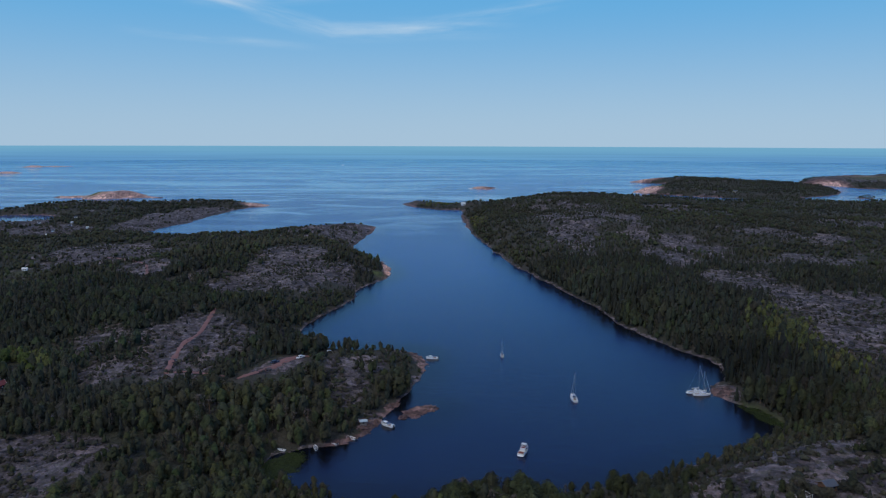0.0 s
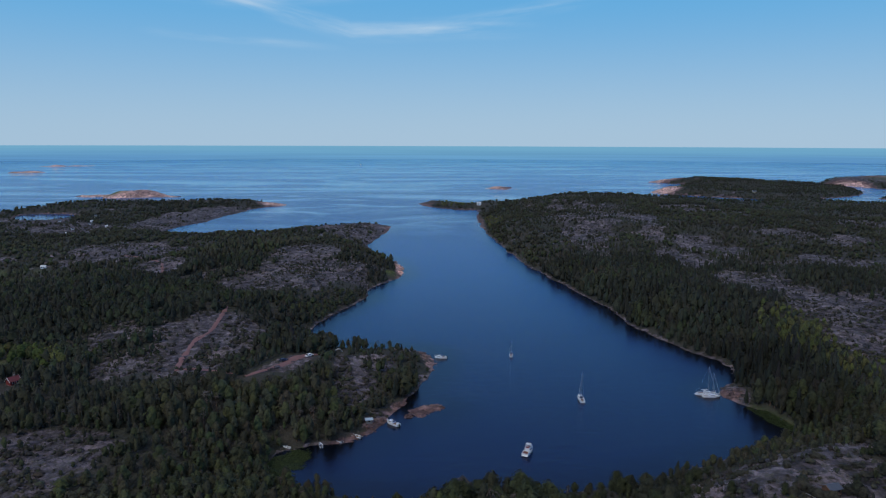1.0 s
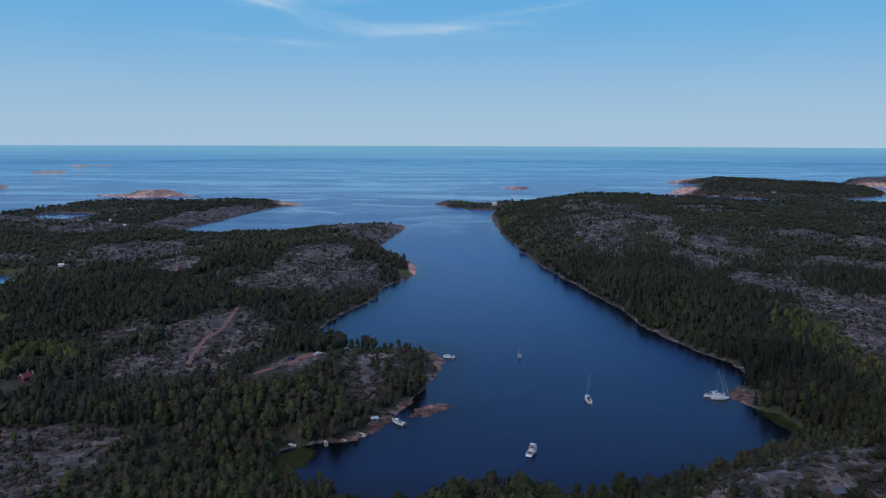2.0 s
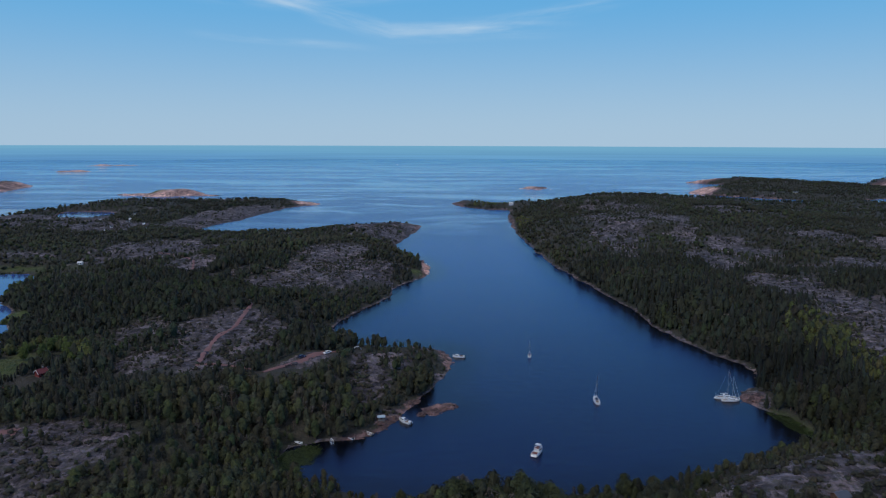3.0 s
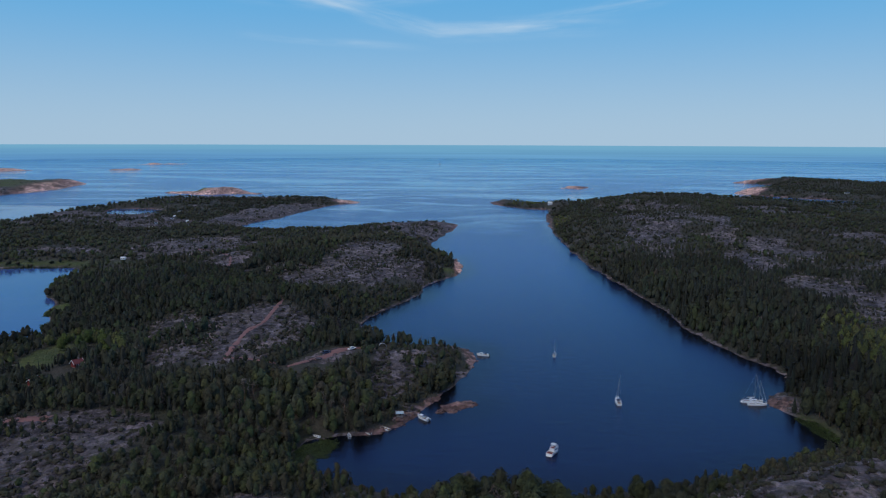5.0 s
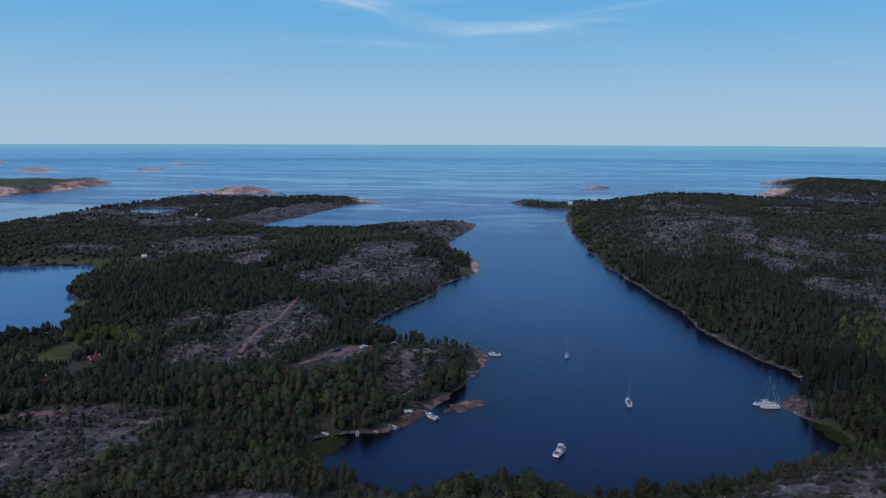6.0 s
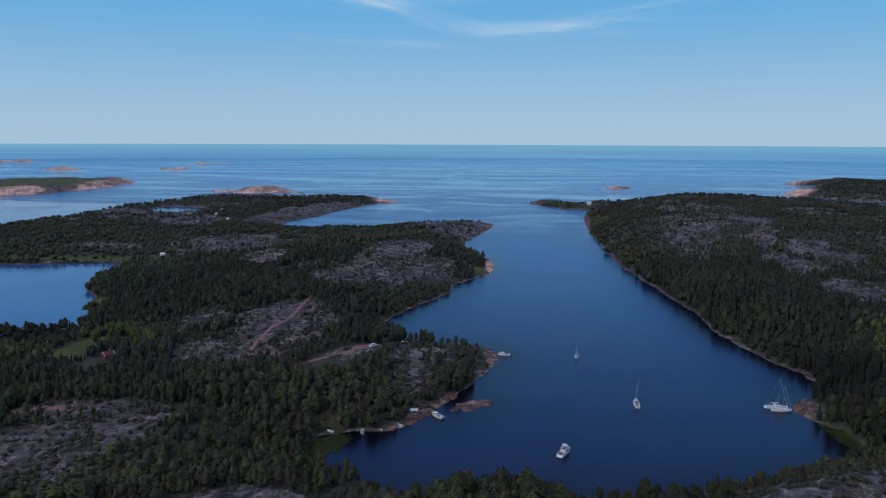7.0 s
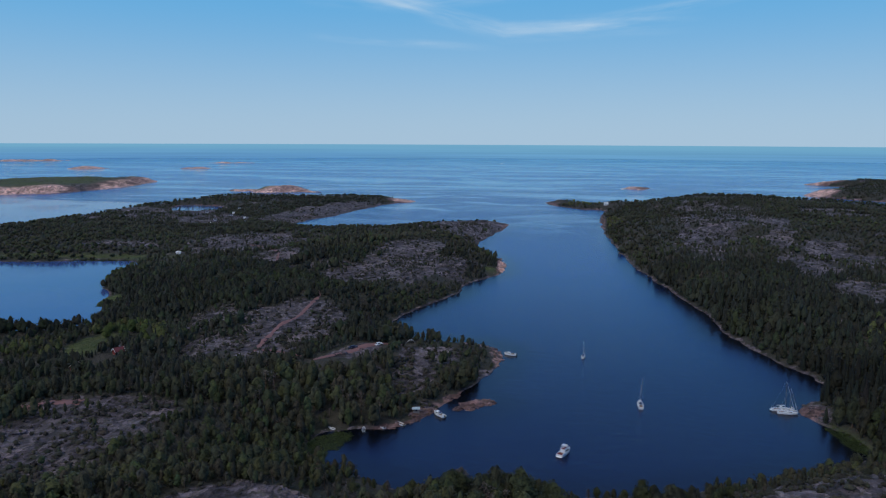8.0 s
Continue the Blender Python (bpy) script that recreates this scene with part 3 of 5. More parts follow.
def crown_at(kind, a, c, phase):
    """A place on a crown's uneven surface: a turns round it, c goes from -1 at its foot to 1 at its top."""
    if kind == "spruce":
        t = (c + 1) / 2
        r = 0.19 * (1 - t) ** 0.85 * (0.84 + 0.16 * np.cos(t * 44 + phase[0])) * (1 + 0.13 * np.sin(3 * a + phase[1] + 4 * t)) + 0.006
        return np.stack([r * np.cos(a), r * np.sin(a), 0.09 + 0.9 * t], -1)
    low, wide, tall = CROWN[kind]
    lump = 1 + 0.26 * np.sin(2 * a + 5 * c + phase[0]) + 0.15 * np.sin(5 * a - 4 * c + phase[1]) + 0.11 * np.sin(3 * a + 9 * c + phase[2])
    taper = {"pine": 0.20, "birch": 0.12, "shrub": 0.15}.get(kind, 0.1)
    r = wide * np.sqrt(np.clip(1 - c * c, 0, 1)) * lump * (1 - taper * c)
    return np.stack([r * np.cos(a), r * np.sin(a), low + tall * c * (1 + 0.10 * np.sin(3 * a + phase[1]))], -1)


def crown_points(kind, count, phase, rng):
    """Places on and just off a crown, the way that each tuft faces, and the way that it scatters light."""
    a = rng.uniform(0, 2 * np.pi, count)
    c = 1 - 2 * np.sqrt(rng.uniform(0, 1, count)) if kind == "spruce" else rng.uniform(-0.7, 1, count)
    p = crown_at(kind, a, c, phase)
    off = rng.uniform(0.35, 1.1, (count, 1)) if kind == "dead" else rng.uniform(0.9, 1.25, (count, 1))
    p = p * np.concatenate([off, off, np.ones((count, 1))], 1)
    s = np.sqrt(np.clip(1 - c * c, 0, 1)) if kind != "spruce" else np.ones(count)
    way = np.stack([np.cos(a) * s, np.sin(a) * s, (c if kind != "spruce" else np.full(count, 0.45)) + 0.15], 1)
    way /= np.linalg.norm(way, axis=1)[:, None]
    soft = way * 0.7 + rng.normal(0, 0.12, way.shape) + (0, 0, 0.55)
    way = way + rng.normal(0, 0.7, way.shape)
    return p, way / np.linalg.norm(way, axis=1)[:, None], soft


def tufts(p, way, size, rng, thin=1.0):
    """Leafy tufts: pointed blades, one triangle each."""
    side = np.cross(way, rng.normal(0, 1, way.shape))
    side /= np.linalg.norm(side, axis=1)[:, None] + 1e-9
    up = np.cross(way, side)
    size = size * rng.uniform(0.65, 1.3, (len(p), 1))
    wide, long_ = size * thin, size / thin ** 0.7
    v = np.stack([p - side * wide * 0.8 - up * long_ * 0.6, p + side * wide * 0.8 - up * long_ * 0.6, p + up * long_ * 1.1 + way * size * 0.3], 1)
    return v.reshape(-1, 3), np.arange(len(p) * 3).reshape(-1, 3)


def tube(points, radii, sides):
    """A tapered stem along points."""
    v, f = [], []
    for k, (c, r) in enumerate(zip(points, radii)):
        for s in range(sides):
            q = 2 * math.pi * s / sides
            v.append((c[0] + r * math.cos(q), c[1] + r * math.sin(q), c[2]))
    for k in range(len(points) - 1):
        for s in range(sides):
            i, j = k * sides + s, k * sides + (s + 1) % sides
            f += [(i, j, j + sides), (i, j + sides, i + sides)]
    return np.array(v), np.array(f)


def core(kind, sides, rings, phase, rng):
    """The closed body of a crown: lobed and uneven; with the way that each point faces."""
    rows = np.linspace(-0.9, 0.9 if rings > 3 else 0.72, rings) if kind != "spruce" else np.linspace(-0.97, 0.8, rings)
    a, c = np.meshgrid(np.arange(sides) * 2 * np.pi / sides + rng.uniform(0, 1), rows)
    a = a + (np.arange(rings) % 2)[:, None] * np.pi / sides + rng.uniform(-0.15, 0.15, a.shape)
    p = crown_at(kind, a.ravel(), c.ravel(), phase)
    p[:, :2] *= rng.uniform(0.62, 0.9, (len(p), 1))
    low, wide, tall = CROWN.get(kind, (0.53, 0.19, 0.45))
    v = np.concatenate([p, [[0, 0, low + tall * 0.98]]])
    f = []
    for k in range(rings - 1):
        for q in range(sides):
            i, j = k * sides + q, k * sides + (q + 1) % sides
            f += [(i, j, j + sides), (i, j + sides, i + sides)]
    f += [((rings - 1) * sides + q, (rings - 1) * sides + (q + 1) % sides, len(p)) for q in range(sides)]
    f = np.array(f)
    flat = np.cross(v[f[:, 1]] - v[f[:, 0]], v[f[:, 2]] - v[f[:, 0]])
    facing = np.zeros(v.shape)
    for k in range(3):
        np.add.at(facing, f[:, k], flat)
    facing /= np.linalg.norm(facing, axis=1)[:, None] + 1e-9
    return v, f, facing * 0.7 + (0, 0, 0.55)


def pattern(kind, count, size, seed, stem=5, limbs=0, sides=8, rings=6):
    """A tree one metre high: points, triangles, 0 for bark and 1 for leaf on each triangle, the way that each point's foliage faces."""
    rng = np.random.default_rng(seed)
    phase = rng.uniform(0, 6.28, 3)
    v, f, k, outs, total = [], [], [], [], 0
    lean = rng.normal(0, 0.018, 2)
    top = {"spruce": 0.9, "shrub": 0.4, "dead": 0.95}.get(kind, 0.74)
    sets = []
    if stem:
        steps = np.linspace(0, 1, 4)
        sets.append((*tube([(lean[0] * s, lean[1] * s * s, top * s - 0.03) for s in steps], [0.020 * (1 - 0.75 * s) for s in steps], stem), 0))
        for b in range(limbs):
            q, h = b * 2.4 + rng.uniform(0, 1), rng.uniform(0.36, 0.68)
            out = rng.uniform(0.12, 0.2)
            sets.append((*tube([(0, 0, h), (out * 0.5 * math.cos(q), out * 0.5 * math.sin(q), h + 0.03), (out * math.cos(q), out * math.sin(q), h + 0.09)], [0.008, 0.006, 0.002], 3), 0))
    sets = [(a, b, a * (1, 1, 0) + (0, 0, 0.25), c) for a, b, c in sets]
    if kind != "dead":
        sets.append((*core(kind, sides, rings, phase, rng), 1))
    p, way, soft = crown_points(kind, count, phase, rng)
    sets.append((*tufts(p, way, size, rng, 0.35 if kind == "dead" else 1.0), np.repeat(soft, 3, 0), 1))
    for a, b, out, c in sets:
        v.append(a), f.append(b + total), k.append(np.full(len(b), c)), outs.append(out)
        total += len(a)
    return np.concatenate(v), np.concatenate(f), np.concatenate(k), np.concatenate(outs)


def wood_of(kinds_, picks, x, y, z, tall, spread, seed, tone):
    """Joins trees into one mesh: picks chooses a pattern for each."""
    rng = np.random.default_rng(seed)
    vs, fs, ks, ls, ns, total = [], [], [], [], [], 0
    for number, (kind, (v, f, k, out)) in enumerate(kinds_):
        mine = np.flatnonzero(picks == number)
        if not len(mine):
            continue
        a = rng.uniform(0, 2 * np.pi, len(mine))
        c, s, h, g = np.cos(a)[:, None], np.sin(a)[:, None], tall[mine][:, None], (tall * spread)[mine][:, None]
        px, py = v[:, 0] * c - v[:, 1] * s, v[:, 0] * s + v[:, 1] * c
        vs.append(np.stack([x[mine][:, None] + px * g, y[mine][:, None] + py * g, z[mine][:, None] + v[:, 2] * h], -1).reshape(-1, 3))
        ns.append(np.stack([out[:, 0] * c - out[:, 1] * s, out[:, 0] * s + out[:, 1] * c, np.broadcast_to(out[:, 2], px.shape)], -1).reshape(-1, 3))
        fs.append((f[None] + (np.arange(len(mine)) * len(v))[:, None, None]).reshape(-1, 3) + total)
        ks.append(np.tile(k, len(mine)))
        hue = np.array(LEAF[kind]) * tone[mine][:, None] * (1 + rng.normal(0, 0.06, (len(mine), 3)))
        ls.append(np.repeat(hue, len(v), 0))
        total += len(v) * len(mine)
    return np.concatenate(vs), np.concatenate(fs), np.concatenate(ks), [("leaf", "FLOAT_VECTOR", np.concatenate(ls)), ("out", "FLOAT_VECTOR", np.concatenate(ns))]


# first oval: sunlight on the east slope's wood, painted as pale yellow-green leaf
BRIGHT = [(194, 376, 21, 66, -3), (5, 1300, 45, 50, 0), (-226, 356, 24, 18, 10), (-262, 306, 30, 22, 0), (-204, 340, 14, 12, 0), (42, 830, 9, 60, 4), (50, 1000, 14, 60, 0)]
KEEP_OUT = [(-53, 600, 7, 9, 0), (-51, 660, 7, 55, 6), (129, 318, 9, 10, 0), (-9, 295, 15, 15, 0), (-60, 1320, 24, 45, 0), (-97, 952, 20, 40, 0), (-137, 380, 7, 60, 2), (-81, 328, 11, 26, -25), (-60, 364, 6, 12, 0), (-32, 278, 3.2, 6, 0), (-203, 305, 9, 17, 0), (-203, 283, 6, 7, 0), (-218, 342, 17, 11, 0), (-48, 166, 25, 13, 8), (-359, 600, 8, 14, 0), (106, 184.5, 4, 5, 0), (97, 181.5, 4, 4, 0),
            (-36, 265, 15, 3.2, 45), (-229, 326, 10, 25, 10), (35, 1238, 14, 14, 0), (-40, 372, 8, 6, 0),
            (-45, 330, 2.5, 24, 13), (-11, 366, 6, 19, 8), (-22, 384, 9, 3, 0), (-27, 277, 6, 8, 0), (92, 199, 9, 4, 0), (136.5, 292, 3.6, 15, 18), (138, 226, 9, 5, 0)]


LOW = [(cx - 24 * cx / math.hypot(cx, cy), cy - 24 * cy / math.hypot(cx, cy), rx, ry, turn) for cx, cy, rx, ry, turn in OPEN_WEST + OPEN_EAST if 250 < math.hypot(cx, cy) < 720]
LOW += [(-42, 368, 17, 10, 0), (-88, 306, 18, 14, 0), (-128, 308, 26, 16, 0), (-66, 335, 12, 14, 0), (-199, 304, 8, 8, 0), (-57, 346, 15, 26, 10), (108, 236, 52, 24, 30), (95, 212, 30, 10, 8), (-38, 304, 14, 26, 0), (-20, 366, 16, 20, 0)]


def scatter(r0, r1, gap, seed, closed=0.94, sparse=0.34, turn0=-52, turn1=37, back=0):
    """Places for trees between two distances: x, y, ground, openness."""
    rng = np.random.default_rng(seed)
    gx, gy = np.meshgrid(np.arange(-r1, r1, gap), np.arange(-back, r1, gap))
    x, y = gx.ravel() + rng.uniform(-0.48, 0.48, gx.size) * gap, gy.ravel() + rng.uniform(-0.48, 0.48, gx.size) * gap
    r, a = np.hypot(x - 20, y), np.degrees(np.arctan2(x - 20, y))
    keep = (r >= r0) & (r < r1) & (a > turn0) & (a < turn1)
    x, y = x[keep], y[keep]
    d = inland(x, y)
    keep = d > 0.4
    x, y, d = x[keep], y[keep], d[keep]
    o = openness(x, y)
    out = np.maximum(np.minimum(1, skerry(x, y) * 1.6), 0.9 * ovals(MEADOWS, x, y))
    chance = closed * (1 - o) ** 1.3 + sparse * o * (0.7 + 2.2 * step(-0.1, 0.2, fbm(x, y, 16, 141)))
    chance = chance * (1 - 0.93 * out) * step(0.2, 1.7, d / np.clip(np.hypot(x, y) / 350, 1, 3)) * np.clip(0.90 + np.where((x > 60) | (np.hypot(x, y) > 640), 0.12, 0.0) + np.where(x > 60, 1.1, 1.4) * fbm(x, y, 19, 151), 0.15, 1.1)
    keep = (rng.uniform(0, 1, len(x)) < chance) & (ovals(KEEP_OUT, x, y) < 0.35)
    x, y, d, o = x[keep], y[keep], d[keep], o[keep]
    return x, y, height(x, y, d) - 0.15, np.maximum(o, skerry(x, y))


def kinds_for(x, y, o, seed):
    """Which kind stands where: 0 pine, 1 spruce, 2 birch, 3 young birch and sun-painted wood, 4 shrub, 5 dead; with
    height, breadth and tone.
    """
    rng = np.random.default_rng(seed)
    n = len(x)
    grove = fbm(x, y, 70, 161, 3)
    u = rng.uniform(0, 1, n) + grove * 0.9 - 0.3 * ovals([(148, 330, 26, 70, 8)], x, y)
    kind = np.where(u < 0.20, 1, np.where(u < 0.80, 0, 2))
    kind = np.where((kind == 1) & (np.hypot(x, y) > 640) & (rng.uniform(0, 1, n) < 0.9), 0, kind)
    kind = np.where((kind == 1) & (front(x, y) | (ovals([(-300, 340, 60, 22, 0)], x, y) > 0)) & (rng.uniform(0, 1, n) < 0.95), 0, kind)
    kind = np.where(ovals(BRIGHT, x, y) > 0.4, np.where(rng.uniform(0, 1, n) < 0.8, 3, kind), kind)
    kind = np.where(front(x, y) & (kind == 0) & (rng.uniform(0, 1, n) < 0.5), 2, kind)
    kind = np.where((o > 0.45) & (rng.uniform(0, 1, n) < 0.6), 4, kind)
    kind = np.where((np.hypot(x, y) < 400) & (rng.uniform(0, 1, n) < 0.035 + 0.5 * step(0.2, 0.4, fbm(x, y, 18, 191, 2))), 5, kind)
    tall = np.array([7.0, 8.4, 6.8, 6.2, 2.0, 6.4])[kind] * rng.uniform(0.38, 1.25, n) * (1 + 0.8 * fbm(x, y, 38, 171, 3)) * np.where(o > 0.3, 0.58, 1.0) * np.where(np.hypot(x, y) > 700, 0.56, np.where(np.hypot(x, y) > 400, 0.82, 1.0))
    tall = tall * (1 + 0.42 * ovals([(150, 340, 32, 90, 8), (118, 470, 36, 130, 12), (80, 640, 34, 130, 12)], x, y)) * (1 + 0.3 * ovals([(-300, 340, 50, 16, 0), (-208, 668, 36, 34, 0)], x, y))
    tall = tall * (1 - 0.42 * ovals([(-22, 206, 20, 18, 0), (46, 208, 13, 16, 0)], x, y) + 0.3 * ovals([(12, 192, 13, 10, 0)], x, y))
    # lower growth along the near edges of the open rock
    tall = tall * (1 - 0.5 * ovals(LOW, x, y) * (kind != 4))
    slim = np.where((x > 60) & (y > 260), 0.84, 1.0)
    spread = slim * (1 + 0.4 * ovals(LOW, x, y)) * rng.uniform(0.8, 1.55, n) * np.where(np.hypot(x, y) > 1150, 2.7, np.where(np.hypot(x, y) > 700, 2.2, np.where(np.hypot(x, y) > 400, 1.2, 1.0))) * np.where(kind < 2, 1.05, 1.1)
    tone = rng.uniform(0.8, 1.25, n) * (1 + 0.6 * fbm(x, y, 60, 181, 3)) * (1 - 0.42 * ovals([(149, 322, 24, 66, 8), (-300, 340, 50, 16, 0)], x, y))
    return kind, tall, spread, tone


NAMES = ["pine", "spruce", "birch", "young", "shrub", "dead"]


def wood(name, label, r0, r1, gap, count, size, seed, stem, variants=3, skip=None, sparse=0.34, sides=8, rings=6):
    x, y, z, o = scatter(r0, r1, gap, seed, sparse=sparse)
    if skip is not None:
        keep = ~skip(x, y)
        x, y, z, o = x[keep], y[keep], z[keep], o[keep]
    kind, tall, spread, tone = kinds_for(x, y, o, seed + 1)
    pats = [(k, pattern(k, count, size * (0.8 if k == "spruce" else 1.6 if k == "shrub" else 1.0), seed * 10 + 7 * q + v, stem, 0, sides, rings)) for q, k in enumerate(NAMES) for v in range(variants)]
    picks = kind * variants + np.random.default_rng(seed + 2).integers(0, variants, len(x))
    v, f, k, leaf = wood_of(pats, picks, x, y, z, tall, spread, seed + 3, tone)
    ob = new(name, mesh_of(name, v, f, [BARK, FOLIAGE], k, leaf))
    return tagged(ob, label, "forest", kind="stuff")


def wood_below():
    """Open pine wood on the hill under the flyer."""
    x, y, z, o = scatter(0, 120, 4.8, 341, turn0=-180, turn1=180, back=120)
    kind, tall, spread, tone = kinds_for(x, y, o, 342)
    pats = [(k, pattern(k, 44, 0.058 * (0.8 if k == "spruce" else 1.6 if k == "shrub" else 1.0), 3430 + 7 * q, 3, 0, 5, 4)) for q, k in enumerate(NAMES)]
    v, f, k, leaf = wood_of(pats, kind, x, y, z, tall, spread, 343, tone)
    tagged(new("forest", mesh_of("forest", v, f, [BARK, FOLIAGE], k, leaf)), "open pine wood on a granite hill", "forest", kind="stuff")


def front(x, y):
    """The stretch of shore at the head of the bay, where each tree stands alone."""
    return (y > 184) & (y < 232) & (x > -30) & (x < 150)


wood("forest", "dense mixed wood of pine, spruce and birch on granite", 120, 330, 2.75, 84, 0.038, 301, 3, 6, skip=front, sparse=0.26, sides=6, rings=5)
wood("forest", "dense dark pine and spruce wood along the bay", 330, 640, 3.25, 17, 0.064, 302, 0, 5, sparse=0.30, sides=5, rings=4)
wood("forest", "dark conifer wood on low hills", 640, 1150, 4.7, 8, 0.085, 303, 0, 4, sparse=0.32, sides=4, rings=3)
wood("forest", "far dark wood on islands and shores", 1150, 2500, 7.6, 8, 0.10, 304, 0, 3, sparse=0.4, sides=4, rings=3)


wood_below()


def heath(r0, r1, gap, chance, count, low, high, seed):
    """Low junipers and young growth over the open rock."""
    x, y, z, o = scatter(r0, r1, gap, seed, closed=0.0, sparse=chance)
    keep = (o > 0.2) & (skerry(x, y) < 0.3)
    x, y, z = x[keep], y[keep], z[keep]
    rng = np.random.default_rng(seed + 1)
    n = len(x)
    pats = [("shrub", pattern("shrub", count, 0.15, seed * 3 + v, 0, 0, 5, 3)) for v in range(4)]
    v, f, k, leaf = wood_of(pats, rng.integers(0, 4, n), x, y, z, rng.uniform(low, high, n) ** 1.6, rng.uniform(0.9, 1.7, n), seed + 2, rng.uniform(0.7, 1.4, n))
    tagged(new("juniper_heath", mesh_of("juniper_heath", v, f, [BARK, FOLIAGE], k, leaf)), "low juniper and heather scrub on open granite", "shrubs", kind="stuff")


heath(130, 480, 2.0, 0.34, 14, 0.5, 1.6, 331)
heath(480, 1050, 3.6, 0.22, 5, 0.8, 1.7, 336)


def single_trees():
    """The trees at the head of the bay, each with its trunk and crown."""
    x, y, z, o = scatter(150, 290, 3.7, 305)
    keep = front(x, y)
    x, y, z, o = x[keep][:300], y[keep][:300], z[keep][:300], o[keep][:300]
    # junipers round the cabin
    bx, by = np.array([100.4, 101.8, 103.4, 104.9, 110.6, 99.0, 113.0, 95.6, 111.9]), np.array([184.6, 183.2, 182.3, 181.8, 184.6, 187.2, 182.5, 184.2, 183.4])
    x, y, z, o = np.r_[x[:291], bx], np.r_[y[:291], by], np.r_[z[:291], height(bx, by) - 0.1], np.r_[o[:291], np.ones(9)]
    kind, tall, spread, tone = kinds_for(x, y, o, 306)
    kind[-9:-1], tall[-9:-1] = 4, np.linspace(2.2, 3.4, 8)
    kind[-1], tall[-1] = 0, 6.0
    words = {"pine": ("pine_tree", "dark green pine with a rounded crown on granite"), "spruce": ("spruce_tree", "narrow dark spruce by the shore"),
             "birch": ("birch_tree", "leafy green birch by the shore"), "young": ("birch_tree", "young yellow-green birch by the shore"), "shrub": ("juniper_shrub", "low juniper shrub on bare rock"), "dead": ("dead_tree", "grey leafless tree by the shore")}
    stock = {}
    rng = np.random.default_rng(307)
    for q, name in enumerate(NAMES):
        for s in range(4):
            v, f, k, out = pattern(name, 640, 0.023 * (1.7 if name == "shrub" else 0.8 if name == "spruce" else 1), 900 + q * 9 + s, 6, 0 if name == "shrub" else 6, 12, 9)
            both = []
            for part_name, number, mat in (("trunk", 0, BARK), ("crown", 1, FOLIAGE)):
                tri = f[k == number]
                used, idx = np.unique(tri, return_inverse=True)
                leaf = np.tile(np.array(LEAF[name]) * rng.uniform(0.8, 1.2), (len(used), 1))
                both.append((part_name, mesh_of(part_name, v[used], idx.reshape(-1, 3), [mat], fields=[("leaf", "FLOAT_VECTOR", leaf), ("out", "FLOAT_VECTOR", out[used])])))
            stock[q, s] = both
    for i in range(len(x)):
        name, label = words[NAMES[kind[i]]]
        tree = new(name)
        tree.empty_display_size = 0.5
        tree.matrix_world = Matrix.LocRotScale((x[i], y[i], z[i]), Euler((0, 0, rng.uniform(0, 6.28))), (tall[i] * spread[i], tall[i] * spread[i], tall[i]))
        tagged(tree, label, "shrub" if kind[i] == 4 else "tree", "trees at the head of the bay")
        for part_name, me in stock[int(kind[i]), int(rng.integers(0, 4))]:
            new(part_name, me).parent = tree


single_trees()


def round_trees():
    """Broad bright green trees round the glade by the lake."""
    rng = np.random.default_rng(351)
    for k, (x, y, tall, spread) in enumerate(((-228, 338, 7.4, 1.5), (-219.5, 341, 8.2, 1.45), (-206, 343, 8.6, 1.6), (-222, 352, 8.0, 1.5), (-212, 349, 7.4, 1.4), (-235, 350, 6.6, 1.5), (-199, 333, 6.0, 1.5))):
        tree = new("broadleaf_tree")
        tree.matrix_world = Matrix.LocRotScale((x, y, drape(x, y) - 0.1), Euler((0, 0, rng.uniform(0, 6.28))), (tall * spread, tall * spread, tall))
        tagged(tree, "broad rounded bright green tree beside a glade", "tree", "round trees by the glade")
        v, f, kinds_, out = pattern("young", 420, 0.024, 720 + k, 6, 5, 12, 9)
        for part_name, number, mat in (("trunk", 0, BARK), ("crown", 1, FOLIAGE)):
            used, idx = np.unique(f[kinds_ == number], return_inverse=True)
            leaf = np.tile(np.array((0.075, 0.104, 0.030)) * rng.uniform(0.75, 1.2), (len(used), 1))
            new(part_name, mesh_of(part_name, v[used], idx.reshape(-1, 3), [mat], fields=[("leaf", "FLOAT_VECTOR", leaf), ("out", "FLOAT_VECTOR", out[used])])).parent = tree


# ---- small stuff of the shores ----
def drape(x, y):
    return float(height(np.array([float(x)]), np.array([float(y)]))[0])


def shore_stones():
    """Boulders and blocks along the water's edge and on the skerry."""
    rng = np.random.default_rng(401)
    x, y = rng.uniform(-110, 160, 60000), rng.uniform(205, 700, 60000)
    x2, y2 = rng.uniform(-20, 2, 1600), rng.uniform(283, 307, 1600)
    x, y = np.concatenate([x, x2]), np.concatenate([y, y2])
    d = inland(x, y)
    rock = skerry(x, y)
    keep = (d > -1.2) & (d < 2.2 + 6 * rock) & (rng.uniform(0, 1, len(x)) < 0.16 + 0.8 * rock)
    x, y, d = x[keep][:3600], y[keep][:3600], d[keep][:3600]
    z = height(x, y, d)
    size = rng.lognormal(-1.0, 0.5, (len(x), 1, 1)) * (1 + 0.35 * (skerry(x, y) > 0.3))[:, None, None]
    stones("shore_boulders", "pink and grey granite boulders along the waterline", x, y, np.maximum(z, -0.15) + 0.05, size, np.clip(0.12 + 0.8 * skerry(x, y), 0, 1), rng)


